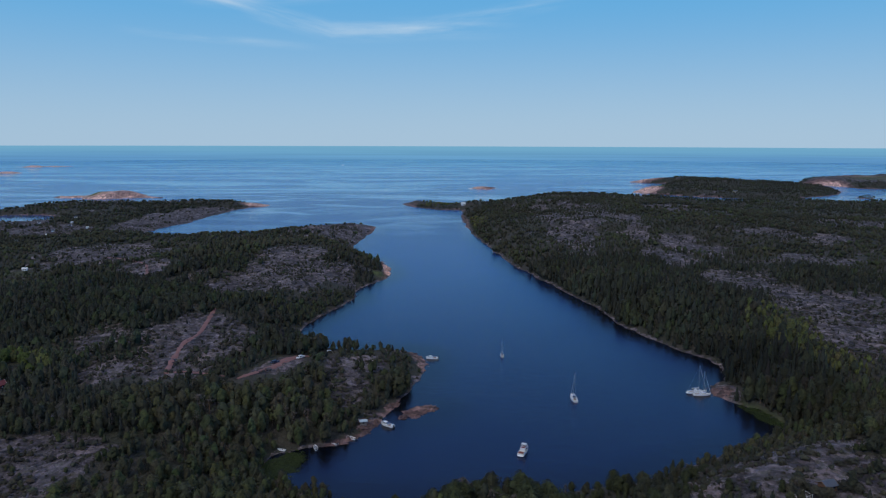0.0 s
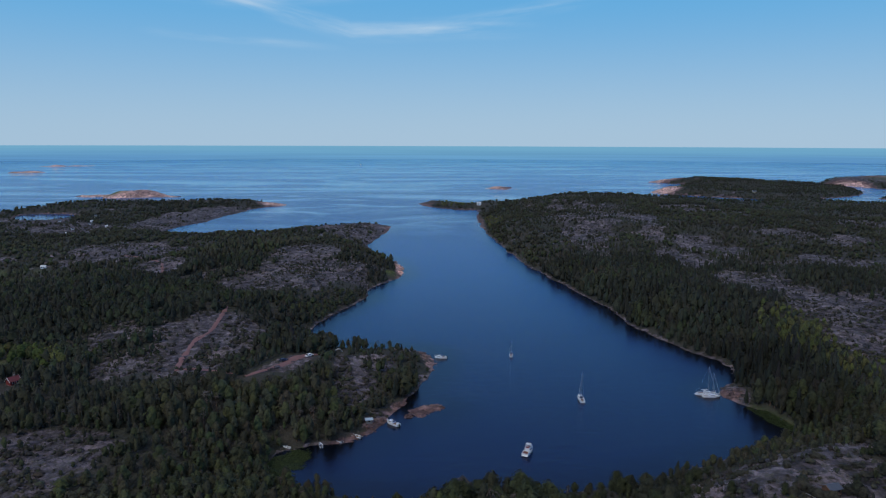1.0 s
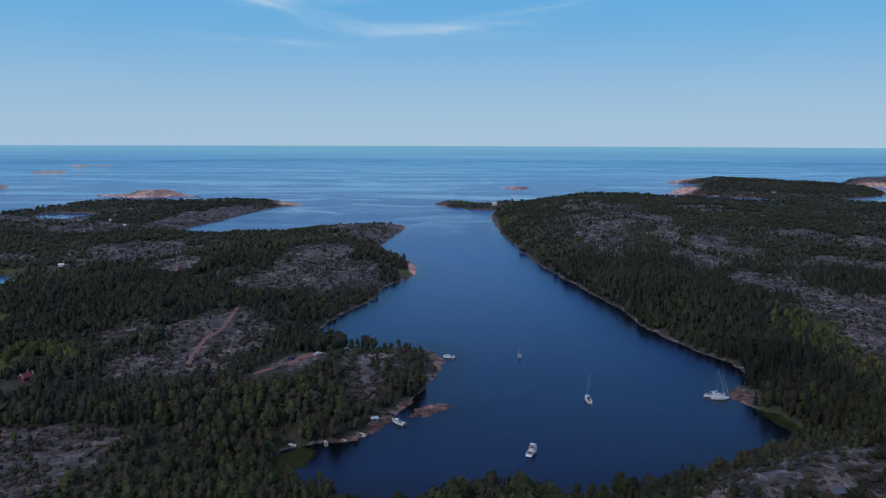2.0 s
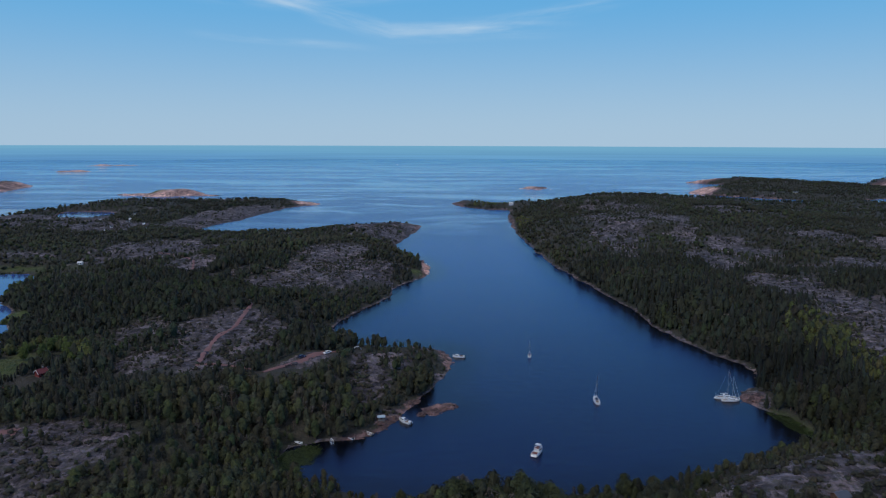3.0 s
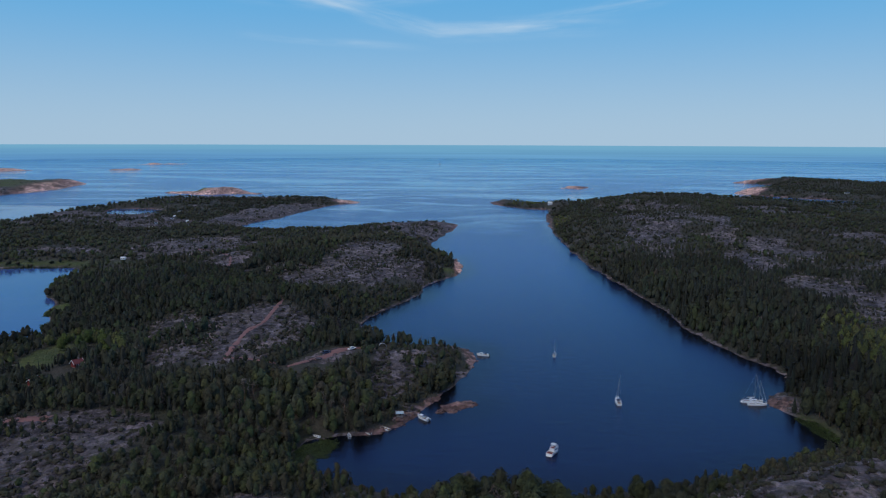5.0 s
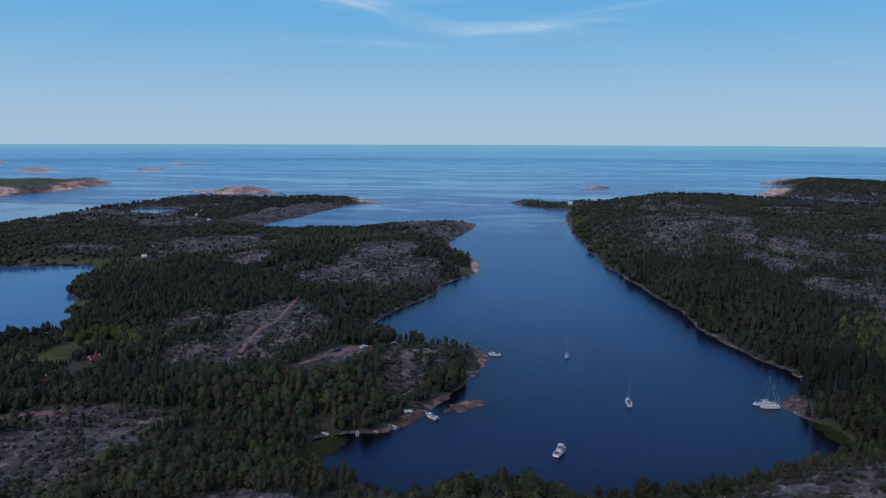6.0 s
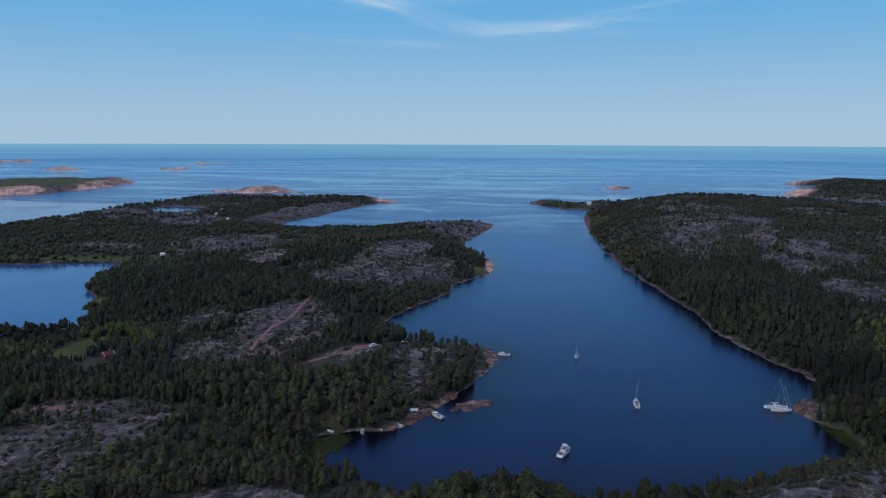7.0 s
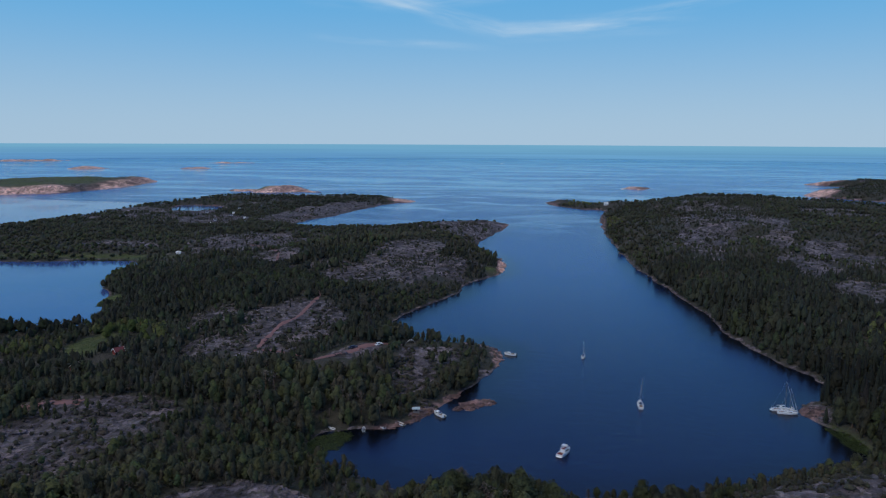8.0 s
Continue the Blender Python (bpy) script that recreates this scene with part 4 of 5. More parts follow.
def loose_blocks():
    """Frost-split blocks and slabs on the open granite."""
    rng = np.random.default_rng(405)
    x, y = rng.uniform(-240, 290, 90000), rng.uniform(150, 640, 90000)
    a = np.degrees(np.arctan2(x - 20, y))
    near = (a > -50) & (a < 36) & (rng.uniform(0, 1, len(x)) < step(760, 180, np.hypot(x, y)) + 0.12)
    x, y = x[near], y[near]
    d = inland(x, y)
    keep = (d > 3) & (openness(x, y) > 0.5) & (fbm(x, y, 14, 407, 3) > -0.08)
    x, y, d = x[keep][:4200], y[keep][:4200], d[keep][:4200]
    stones("granite_blocks", "grey frost-split granite blocks on open rock", x, y, height(x, y, d) + 0.04, rng.lognormal(-0.55, 0.5, (len(x), 1, 1)), np.zeros(len(x)), rng)


def stones(name, label, x, y, z, size, washed, rng):
    """Uneven low stones joined into one mesh."""
    n = len(x)
    ball = bmesh.new()
    bmesh.ops.create_icosphere(ball, subdivisions=1, radius=1.0)
    v = np.array([p.co[:] for p in ball.verts])
    f = np.array([[p.index for p in q.verts] for q in ball.faces])
    ball.free()
    size = size * rng.uniform(0.6, 1.3, (n, 1, 3)) * (1.15, 1, 0.42)
    a = rng.uniform(0, 6.28, (n, 1))
    v = v[None] * rng.uniform(0.75, 1.2, (n, len(v), 1)) * size
    v = np.stack([v[..., 0] * np.cos(a) - v[..., 1] * np.sin(a), v[..., 0] * np.sin(a) + v[..., 1] * np.cos(a), v[..., 2]], -1)
    v = v + np.stack([x, y, z], 1)[:, None]
    f = (f[None] + (np.arange(n) * v.shape[1])[:, None, None]).reshape(-1, 3)
    pts = v.reshape(-1, 3)
    ob = new(name, mesh_of(name, pts, f, [GROUND], fields=[("bare", "FLOAT", np.ones(len(pts))), ("washed", "FLOAT", np.repeat(washed, v.shape[1]))]))
    tagged(ob, label, "boulders", kind="stuff")


def reeds(name, label, cx, cy, rx, ry, turn, count, seed, tall=1.7):
    """A bed of reeds in the shallows."""
    rng = np.random.default_rng(seed)
    r, a = np.sqrt(rng.uniform(0, 1, count)), rng.uniform(0, 6.28, count)
    u, w_ = rx * r * np.cos(a), ry * r * np.sin(a)
    c, s = math.cos(radians(turn)), math.sin(radians(turn))
    x, y = cx + u * c - w_ * s, cy + u * s + w_ * c
    edge = fbm(x, y, 7, seed) * 1.2 + r < 0.95
    x, y = x[edge], y[edge]
    d = inland(x, y)
    x, y, d = x[d < 3], y[d < 3], d[d < 3]
    z = np.maximum(height(x, y, d), -0.1)
    n = len(x)
    h, q, wide = tall * rng.uniform(0.6, 1.15, n), rng.uniform(0, 6.28, n), rng.uniform(0.2, 0.45, n)
    lean = rng.normal(0, 0.55, (n, 2))
    v = np.stack([np.stack([x - wide * np.cos(q), y - wide * np.sin(q), z], 1), np.stack([x + wide * np.cos(q), y + wide * np.sin(q), z], 1), np.stack([x + lean[:, 0], y + lean[:, 1], z + h], 1)], 1)
    leaf = np.repeat(np.array((0.072, 0.108, 0.036)) * rng.uniform(0.7, 1.3, (n, 1)), 3, 0)
    ob = new(name, mesh_of(name, v.reshape(-1, 3), np.arange(n * 3).reshape(-1, 3), [FOLIAGE], fields=[("leaf", "FLOAT_VECTOR", leaf), ("out", "FLOAT_VECTOR", np.repeat(np.c_[lean, np.full(n, 0.6)], 3, 0))]))
    tagged(ob, label, "reeds", kind="stuff")


round_trees()
shore_stones()
loose_blocks()
reeds("reed_bed", "green reeds in the shallow corner of the bay", -57, 242.5, 7, 14, -8, 16000, 411, 0.22)
reeds("reed_bed", "yellow-green reeds below the wooded shore", 135.8, 291.5, 3.6, 15, 18, 8000, 412, 0.22)
reeds("reed_bed", "reeds on the lake's wooded point", -296, 428, 8, 16, 10, 9000, 413, 0.25)
reeds("reed_bed", "pale reeds along the lake's far shore", -440, 577, 85, 9, 15, 16000, 414, 0.3)
reeds("reed_bed", "reeds in front of the lake's trees", -312, 352, 14, 8, 10, 5000, 415, 0.3)

# ---- dirt tracks ----
DIRT = plain("pink_gravel", (0.235, 0.118, 0.110), 0.95, grain=1.5, vary=0.5, bump=0.05)


def track(name, label, points, wide, seed):
    """A gravel track draped over the ground, with ragged verges."""
    p = np.array(points, float)
    t = np.concatenate([[0], np.cumsum(np.hypot(*np.diff(p, axis=0).T))])
    s = np.arange(0, t[-1], 1.5)
    x, y = np.interp(s, t, p[:, 0]), np.interp(s, t, p[:, 1])
    for _ in range(6):
        x[1:-1], y[1:-1] = (x[:-2] + 2 * x[1:-1] + x[2:]) / 4, (y[:-2] + 2 * y[1:-1] + y[2:]) / 4
    dx, dy = np.gradient(x), np.gradient(y)
    k = np.hypot(dx, dy)
    across = np.array([-1.0, -0.5, 0, 0.5, 1.0])
    half = wide / 2 * (1 + 0.7 * fbm(x * 3, y * 3, 14, seed, 2))
    gx = x[:, None] - (dy / k * half)[:, None] * across
    gy = y[:, None] + (dx / k * half)[:, None] * across
    gz = height(gx.ravel(), gy.ravel()).reshape(gx.shape) + np.array([0.02, 0.28, 0.34, 0.28, 0.02])
    n = len(x)
    i, j = np.meshgrid(np.arange(n - 1), np.arange(4), indexing="ij")
    f = np.stack([i * 5 + j + 1, i * 5 + j, i * 5 + j + 5, i * 5 + j + 6], -1).reshape(-1, 4)
    ob = new(name, mesh_of(name, np.stack([gx, gy, gz], -1).reshape(-1, 3), f, [DIRT], smooth=True))
    tagged(ob, label, "track", kind="structure")


track("road", "reddish gravel track over open granite", [(-150, 452), (-143, 438), (-138, 411), (-136, 388), (-138, 368), (-135, 347), (-130, 324)], 2.8, 421)
track("road", "reddish gravel side track among junipers", [(-131, 325), (-122, 327), (-112, 324), (-100, 318)], 2.2, 422)
track("road", "reddish gravel track towards the point", [(-94, 314), (-86, 322), (-81, 330), (-77, 341), (-69, 354), (-62, 362)], 4.0, 423)
track("road", "worn dirt track through the wood", [(-238, 560), (-242, 577), (-258, 615), (-284, 649), (-315, 664)], 2.0, 424)
track("road", "bare reddish gravel clearing among trees", [(-186, 222), (-178, 228), (-172, 236), (-160, 238)], 6.0, 425)

# ---- boats ----
WHITE = plain("white_gelcoat", (0.88, 0.89, 0.88), 0.25, vary=0.12, bump=0.003)
DECK = plain("deck", (0.72, 0.72, 0.69), 0.6, vary=0.2, bump=0.004)
TEAK = plain("teak", (0.24, 0.14, 0.08), 0.7, grain=14, vary=0.4)
GLASS = plain("dark_glass", (0.015, 0.02, 0.025), 0.08, vary=0.1, bump=0.0)
ALLOY = plain("alloy", (0.62, 0.64, 0.66), 0.35, 0.9, vary=0.15, bump=0.002)
CLOTH = plain("sail_cloth", (0.72, 0.73, 0.74), 0.85, vary=0.15)
NAVY = plain("navy_cloth", (0.03, 0.05, 0.11), 0.85, vary=0.2)
RED = plain("red_cushion", (0.19, 0.035, 0.038), 0.8, vary=0.25)
BLACK = plain("black_rubber", (0.02, 0.02, 0.022), 0.6, vary=0.2)
ANTIFOUL = plain("red_antifouling", (0.16, 0.03, 0.025), 0.8, vary=0.3)


def part(name, bm, mat, parent, label=""):
    """Links a bmesh as one part of a thing."""
    me = bpy.data.meshes.new(name)
    bm.normal_update()
    bm.to_mesh(me)
    bm.free()
    me.materials.append(mat)
    ob = new(name, me)
    ob.parent = parent
    return tagged(ob, label)


def thing(name, label, category, m, group=""):
    ob = new(name)
    ob.empty_display_size = 0.5
    ob.matrix_world = m
    return tagged(ob, label, category, group)


def box(x, y, z, sx, sy, sz, top=1.0, shift=0.0, bevel=0.0, bm=None):
    """A box that stands on z; top: how far its upper face is drawn in; shift: moves that face along y."""
    bm = bm or bmesh.new()
    made = []
    for k, zz in ((1.0, z), (top, z + sz)):
        for ax, ay in ((-1, -1), (1, -1), (1, 1), (-1, 1)):
            made.append(bm.verts.new((x + ax * sx / 2 * k, y + ay * sy / 2 * k + (shift if zz > z else 0), zz)))
    faces = [bm.faces.new([made[i] for i in q]) for q in ((3, 2, 1, 0), (4, 5, 6, 7), (0, 1, 5, 4), (1, 2, 6, 5), (2, 3, 7, 6), (3, 0, 4, 7))]
    if bevel:
        bmesh.ops.bevel(bm, geom=list({e for f in faces for e in f.edges}), offset=bevel, segments=2, affect="EDGES", profile=0.6)
    return bm


def pipe(points, radius, sides=6, bm=None, end=None):
    """A tube along points."""
    bm = bm or bmesh.new()
    pts = [Vector(p) for p in points]
    rings = []
    for k, p in enumerate(pts):
        along = (pts[min(k + 1, len(pts) - 1)] - pts[max(k - 1, 0)]).normalized()
        side = along.cross(Vector((0.3, 0.1, 0.95)) if abs(along.z) < 0.9 else Vector((1, 0, 0))).normalized()
        up = along.cross(side)
        r = radius + ((end if end is not None else radius) - radius) * k / max(1, len(pts) - 1)
        rings.append([bm.verts.new(p + (side * math.cos(q) + up * math.sin(q)) * r) for q in (2 * math.pi * s / sides for s in range(sides))])
    for a, b in zip(rings, rings[1:]):
        for s in range(sides):
            bm.faces.new((a[s], a[(s + 1) % sides], b[(s + 1) % sides], b[s]))
    bm.faces.new(rings[0][::-1]), bm.faces.new(rings[-1])
    return bm


def half_beam(s, beam, stern, fine):
    return beam / 2 * (stern + (1 - stern) * min(1, s / 0.42)) * (1 - max(0, (s - 0.42) / 0.58) ** fine)


def loft(length, beam, free, draft, stern=0.85, fine=2.4, lift=0.35, low=False):
    """A hull, bow along +y, waterline at z 0. low: the part under the boot line only."""
    bm = bmesh.new()
    rows = []
    for k in range(13):
        s = k / 12
        b = max(0.015, half_beam(s, beam, stern, fine))
        deep, top = draft * (1 - s ** 3), free * (1 + lift * s * s)
        y = (s - 0.5) * length
        rake = max(0, s - 0.8) * 0.25 * length
        shape = [(0, -deep, 0), (b * 0.55, -deep * 0.75, 0), (b * 0.86, -deep * 0.1, 0), (b * 0.93, 0.12, 0.2)] if low else \
                [(b * 0.86, -deep * 0.1, 0), (b * 0.93, 0.12, 0.2), (b * 0.985, top * 0.6, 0.65), (b, top, 1.0), (b * 0.95, top, 1.0), (b * 0.94, top - 0.08, 1.0)]
        rows.append([(bm.verts.new((w_, y - rake * (1 - t) * 0.6, z)), bm.verts.new((-w_, y - rake * (1 - t) * 0.6, z))) for w_, z, t in shape])
    for a, b in zip(rows, rows[1:]):
        for i in range(len(a) - 1):
            bm.faces.new((a[i][0], b[i][0], b[i + 1][0], a[i + 1][0]))
            bm.faces.new((a[i][1], a[i + 1][1], b[i + 1][1], b[i][1]))
    end = rows[0]
    bm.faces.new([p[0] for p in end] + [p[1] for p in end][::-1])
    bmesh.ops.remove_doubles(bm, verts=bm.verts, dist=0.004)
    return bm


def deck_of(length, beam, free, stern, fine, lift, drop=0.06, inner=0.945, s0=0.0, s1=1.0):
    bm = bmesh.new()
    rows = []
    for k in range(13):
        s = s0 + (s1 - s0) * k / 12
        b = max(0.012, half_beam(s, beam, stern, fine) * inner)
        z, y = free * (1 + lift * s * s) - drop, (s - 0.5) * length
        rows.append((bm.verts.new((-b, y, z)), bm.verts.new((0, y, z + 0.05)), bm.verts.new((b, y, z))))
    for a, b in zip(rows, rows[1:]):
        bm.faces.new((a[0], a[1], b[1], b[0])), bm.faces.new((a[1], a[2], b[2], b[1]))
    return bm


def rail(boat, length, beam, free, stern, fine, lift, s0, s1, tall=0.6, name="guard_rail"):
    """Stanchions and two wires round the deck's edge."""
    for side in (-1, 1):
        bm, wires = None, ([], [])
        for k in range(7):
            s = s0 + (s1 - s0) * k / 6
            x, y, z = side * half_beam(s, beam, stern, fine) * 0.95, (s - 0.5) * length, free * (1 + lift * s * s)
            bm = pipe([(x, y, z - 0.03), (x, y, z + tall)], 0.018, 4, bm)
            wires[0].append((x, y, z + tall)), wires[1].append((x, y, z + tall * 0.55))
        for wire in wires:
            pipe(wire, 0.014, 4, bm)
        part(name, bm, ALLOY, boat)


def sailing_boat(label, x, y, heading, length=10.8, mast=14.5, heel=0.0, hood=NAVY, arch=False):
    """A white sloop with its sails furled, bow along its heading (degrees clockwise from +y)."""
    beam, free, stern, fine, lift = length * 0.31, length * 0.095, 0.72, 2.3, 0.25
    boat = thing("sailing_boat", label, "sailing boat", pose(x, y, 0, 0, heel, -heading), "boats in the bay")
    part("hull", loft(length, beam, free, 0.35, stern, fine, lift), WHITE, boat)
    part("keel", loft(length, beam, free, 0.5, stern, fine, lift, low=True), ANTIFOUL, boat, "dull red antifouled bottom")
    part("deck", deck_of(length, beam, free, stern, fine, lift, inner=0.95), DECK, boat)
    cabin = part("cabin_trunk", box(0, 0.06 * length, free * 1.02, beam * 0.56, length * 0.36, 0.48, 0.84, 0.05, 0.06), WHITE, boat)
    for side in (-1, 1):
        part("side_window", box(side * beam * 0.262, 0.06 * length, free * 1.02 + 0.17, 0.05, length * 0.24, 0.16, 0.95), GLASS, cabin, "dark cabin window")
    part("cockpit", box(0, -0.27 * length, free * 1.0, beam * 0.48, length * 0.26, 0.06, 0.96), TEAK, boat, "brown teak cockpit sole")
    for side in (-1, 1):
        part("cockpit_seat", box(side * beam * 0.31, -0.27 * length, free * 0.98, beam * 0.14, length * 0.27, 0.24, 0.95, 0, 0.03), WHITE, boat)
    part("spray_hood", box(0, -0.11 * length, free + 0.42, beam * 0.52, 1.0, 0.72, 0.72, 0.22, 0.1), hood, boat, "folding cloth spray hood")
    part("mast", pipe([(0, 0.08 * length, free), (0, 0.078 * length, mast * 0.6), (0, 0.07 * length, mast)], 0.11, 8, end=0.07), ALLOY, boat)
    part("boom", pipe([(0, 0.07 * length, free + 1.35), (0, -0.30 * length, free + 1.45)], 0.075, 6), ALLOY, boat)
    part("furled_mainsail", pipe([(0, 0.06 * length, free + 1.6), (0, -0.06 * length, free + 1.62), (0, -0.29 * length, free + 1.56)], 0.20, 8, end=0.1), CLOTH, boat, "white furled mainsail on the boom")
    part("furled_jib", pipe([(0, 0.47 * length, free * 1.3), (0, 0.28 * length, mast * 0.5), (0, 0.085 * length, mast * 0.95)], 0.065, 6, end=0.035), CLOTH, boat, "white jib rolled round the forestay")
    wires = pipe([(0, -0.49 * length, free), (0, 0.07 * length, mast)], 0.013, 4)
    for side in (-1, 1):
        pipe([(side * beam * 0.44, 0.06 * length, free), (side * 0.62, 0.075 * length, mast * 0.58), (0, 0.07 * length, mast * 0.97)], 0.013, 4, wires)
    part("standing_rigging", wires, ALLOY, boat)
    part("spreader", pipe([(-0.66, 0.075 * length, mast * 0.58), (0, 0.08 * length, mast * 0.58), (0.66, 0.075 * length, mast * 0.58)], 0.035, 4), ALLOY, boat)
    wheel = bmesh.new()
    pipe([(0.42 * math.cos(q), -0.34 * length, free + 0.75 + 0.42 * math.sin(q)) for q in (k * math.pi / 6 for k in range(13))], 0.03, 4, wheel)
    part("steering_wheel", wheel, ALLOY, boat)
    rail(boat, length, beam, free, stern, fine, lift, 0.03, 0.97)
    part("pulpit", pipe([(-0.35, 0.43 * length, free * 1.75), (0, 0.495 * length, free * 1.85), (0.35, 0.43 * length, free * 1.75)], 0.025, 5), ALLOY, boat)
    if arch:
        part("stern_arch", pipe([(-beam * 0.36, -0.46 * length, free), (-beam * 0.36, -0.48 * length, free + 1.9), (beam * 0.36, -0.48 * length, free + 1.9), (beam * 0.36, -0.46 * length, free)], 0.05, 6), ALLOY, boat)
        part("solar_panel", box(0, -0.48 * length, free + 1.95, beam * 0.7, 1.1, 0.05), GLASS, boat, "dark panel on the stern arch")
        part("stern_platform", box(0, -0.53 * length, 0.35, beam * 0.55, 0.9, 0.1, 0.96), WHITE, boat)
    return boat


def motor_yacht(label, x, y, heading, length=10.6, size=0.84):
    """A white motor yacht with a flybridge, red cockpit cushions and a swim platform."""
    beam, free, stern, fine, lift = 3.6, 1.25, 0.92, 2.6, 0.42
    boat = thing("motor_yacht", label, "motor boat", pose(x, y, 0, 0, 0, -heading) @ Matrix.Scale(size, 4), "boats in the bay")
    part("hull", loft(length, beam, free, 0.5, stern, fine, lift), WHITE, boat)
    part("bottom", loft(length, beam, free, 0.6, stern, fine, lift, low=True), NAVY, boat, "dark antifouled bottom")
    part("deck", deck_of(length, beam, free, stern, fine, lift), DECK, boat)
    saloon = part("saloon", box(0, 0.3, free, beam * 0.80, 4.6, 1.25, 0.84, -0.25, 0.1), WHITE, boat)
    for side in (-1, 1):
        part("side_window", box(side * beam * 0.366, 0.15, free + 0.5, 0.10, 3.4, 0.48, 0.9), GLASS, saloon, "dark tinted side window")
    part("windscreen", box(0, 2.28, free + 0.42, beam * 0.66, 0.55, 0.66, 0.86, -0.42), GLASS, saloon, "raked dark windscreen")
    part("fore_cabin", box(0, 3.0, free + 0.18, beam * 0.52, 2.4, 0.42, 0.7, -0.1, 0.1), WHITE, boat)
    part("fore_hatch", box(0, 3.1, free + 0.58, 0.6, 0.6, 0.06, 0.9), GLASS, boat)
    fly = part("flybridge", box(0, -0.25, free + 1.25, beam * 0.74, 3.8, 0.18, 1.02, 0, 0.05), WHITE, boat)
    for side in (-1, 1):
        part("coaming", box(side * beam * 0.35, -0.1, free + 1.43, 0.12, 3.4, 0.45, 0.94), WHITE, fly)
    part("fly_screen", box(0, 1.6, free + 1.43, beam * 0.68, 0.2, 0.62, 0.9, -0.22), WHITE, fly)
    part("fly_seat", box(0, -0.9, free + 1.45, beam * 0.55, 0.8, 0.42, 0.94, 0, 0.06), RED, fly, "dark red flybridge seat")
    part("fly_seat", box(0, 0.55, free + 1.45, beam * 0.4, 0.55, 0.5, 0.94, 0, 0.06), RED, fly, "dark red helm seat")
    canopy = part("canopy", box(0, 0.1, free + 3.05, beam * 0.74, 2.3, 0.14, 0.9, 0, 0.05), CLOTH, boat, "white cloth sun canopy")
    for side in (-1, 1):
        for yy in (-0.9, 1.1):
            part("canopy_pole", pipe([(side * beam * 0.33, yy, free + 1.5), (side * beam * 0.33, yy, free + 3.1)], 0.025, 5), ALLOY, canopy)
    part("radar_arch", pipe([(-beam * 0.36, -1.9, free + 1.3), (-beam * 0.3, -1.6, free + 2.5), (beam * 0.3, -1.6, free + 2.5), (beam * 0.36, -1.9, free + 1.3)], 0.09, 6), WHITE, boat)
    part("antenna", pipe([(0.7, -1.6, free + 2.5), (0.75, -1.8, free + 5.0)], 0.02, 4), WHITE, boat)
    part("cockpit_floor", box(0, -3.4, free - 0.02, beam * 0.78, 2.5, 0.05), TEAK, boat, "brown teak cockpit floor")
    part("cockpit_bench", box(0, -4.4, free, beam * 0.72, 0.6, 0.5, 0.95, 0, 0.06), RED, boat, "dark red stern bench")
    for side in (-1, 1):
        part("cockpit_side", box(side * beam * 0.41, -3.4, free, 0.16, 2.7, 0.55, 0.94), WHITE, boat)
    part("swim_platform", box(0, -length / 2 - 0.45, 0.32, beam * 0.82, 1.0, 0.12, 0.97, 0, 0.03), WHITE, boat)
    for k in range(3):
        part("fender", pipe([(beam * 0.5, -2 + 1.6 * k, 0.35), (beam * 0.5, -2 + 1.6 * k, 0.95)], 0.12, 8), NAVY, boat, "dark blue hanging fender")
    rail(boat, length, beam, free, stern, fine, lift, 0.42, 0.97, 0.7)
    return boat


def cabin_cruiser(label, x, y, heading, length=7.0):
    """A small white cruiser with a low cabin and an open cockpit."""
    beam, free, stern, fine, lift = length * 0.36, length * 0.13, 0.9, 2.4, 0.4
    boat = thing("cabin_cruiser", label, "motor boat", pose(x, y, 0, 0, 0, -heading), "boats in the bay")
    part("hull", loft(length, beam, free, 0.35, stern, fine, lift), WHITE, boat)
    part("bottom", loft(length, beam, free, 0.45, stern, fine, lift, low=True), NAVY, boat, "dark antifouled bottom")
    part("deck", deck_of(length, beam, free, stern, fine, lift), DECK, boat)
    cabin = part("cabin", box(0, length * 0.13, free, beam * 0.72, length * 0.34, 0.8, 0.78, -0.1, 0.08), WHITE, boat)
    part("windscreen", box(0, length * 0.30, free + 0.30, beam * 0.58, 0.3, 0.45, 0.85, -0.25), GLASS, cabin, "raked dark windscreen")
    for side in (-1, 1):
        part("side_window", box(side * beam * 0.325, length * 0.12, free + 0.3, 0.08, length * 0.22, 0.3, 0.9), GLASS, cabin, "dark side window")
    part("cockpit_floor", box(0, -length * 0.24, free - 0.03, beam * 0.74, length * 0.34, 0.05), TEAK, boat, "dark cockpit floor")
    part("canopy", box(0, -length * 0.12, free + 0.85, beam * 0.66, length * 0.2, 0.1, 0.9, 0, 0.04), NAVY, boat, "dark blue folded canopy")
    part("bench", box(0, -length * 0.38, free, beam * 0.66, 0.45, 0.4, 0.95, 0, 0.05), WHITE, boat)
    motor = part("outboard_motor", box(0, -length * 0.54, free * 0.5, 0.4, 0.5, 0.75, 0.8, 0, 0.06), BLACK, boat, "black outboard motor")
    part("leg", box(0, -length * 0.54, -0.4, 0.16, 0.25, 0.95), BLACK, motor)
    rail(boat, length, beam, free, stern, fine, lift, 0.55, 0.96, 0.45)
    return boat


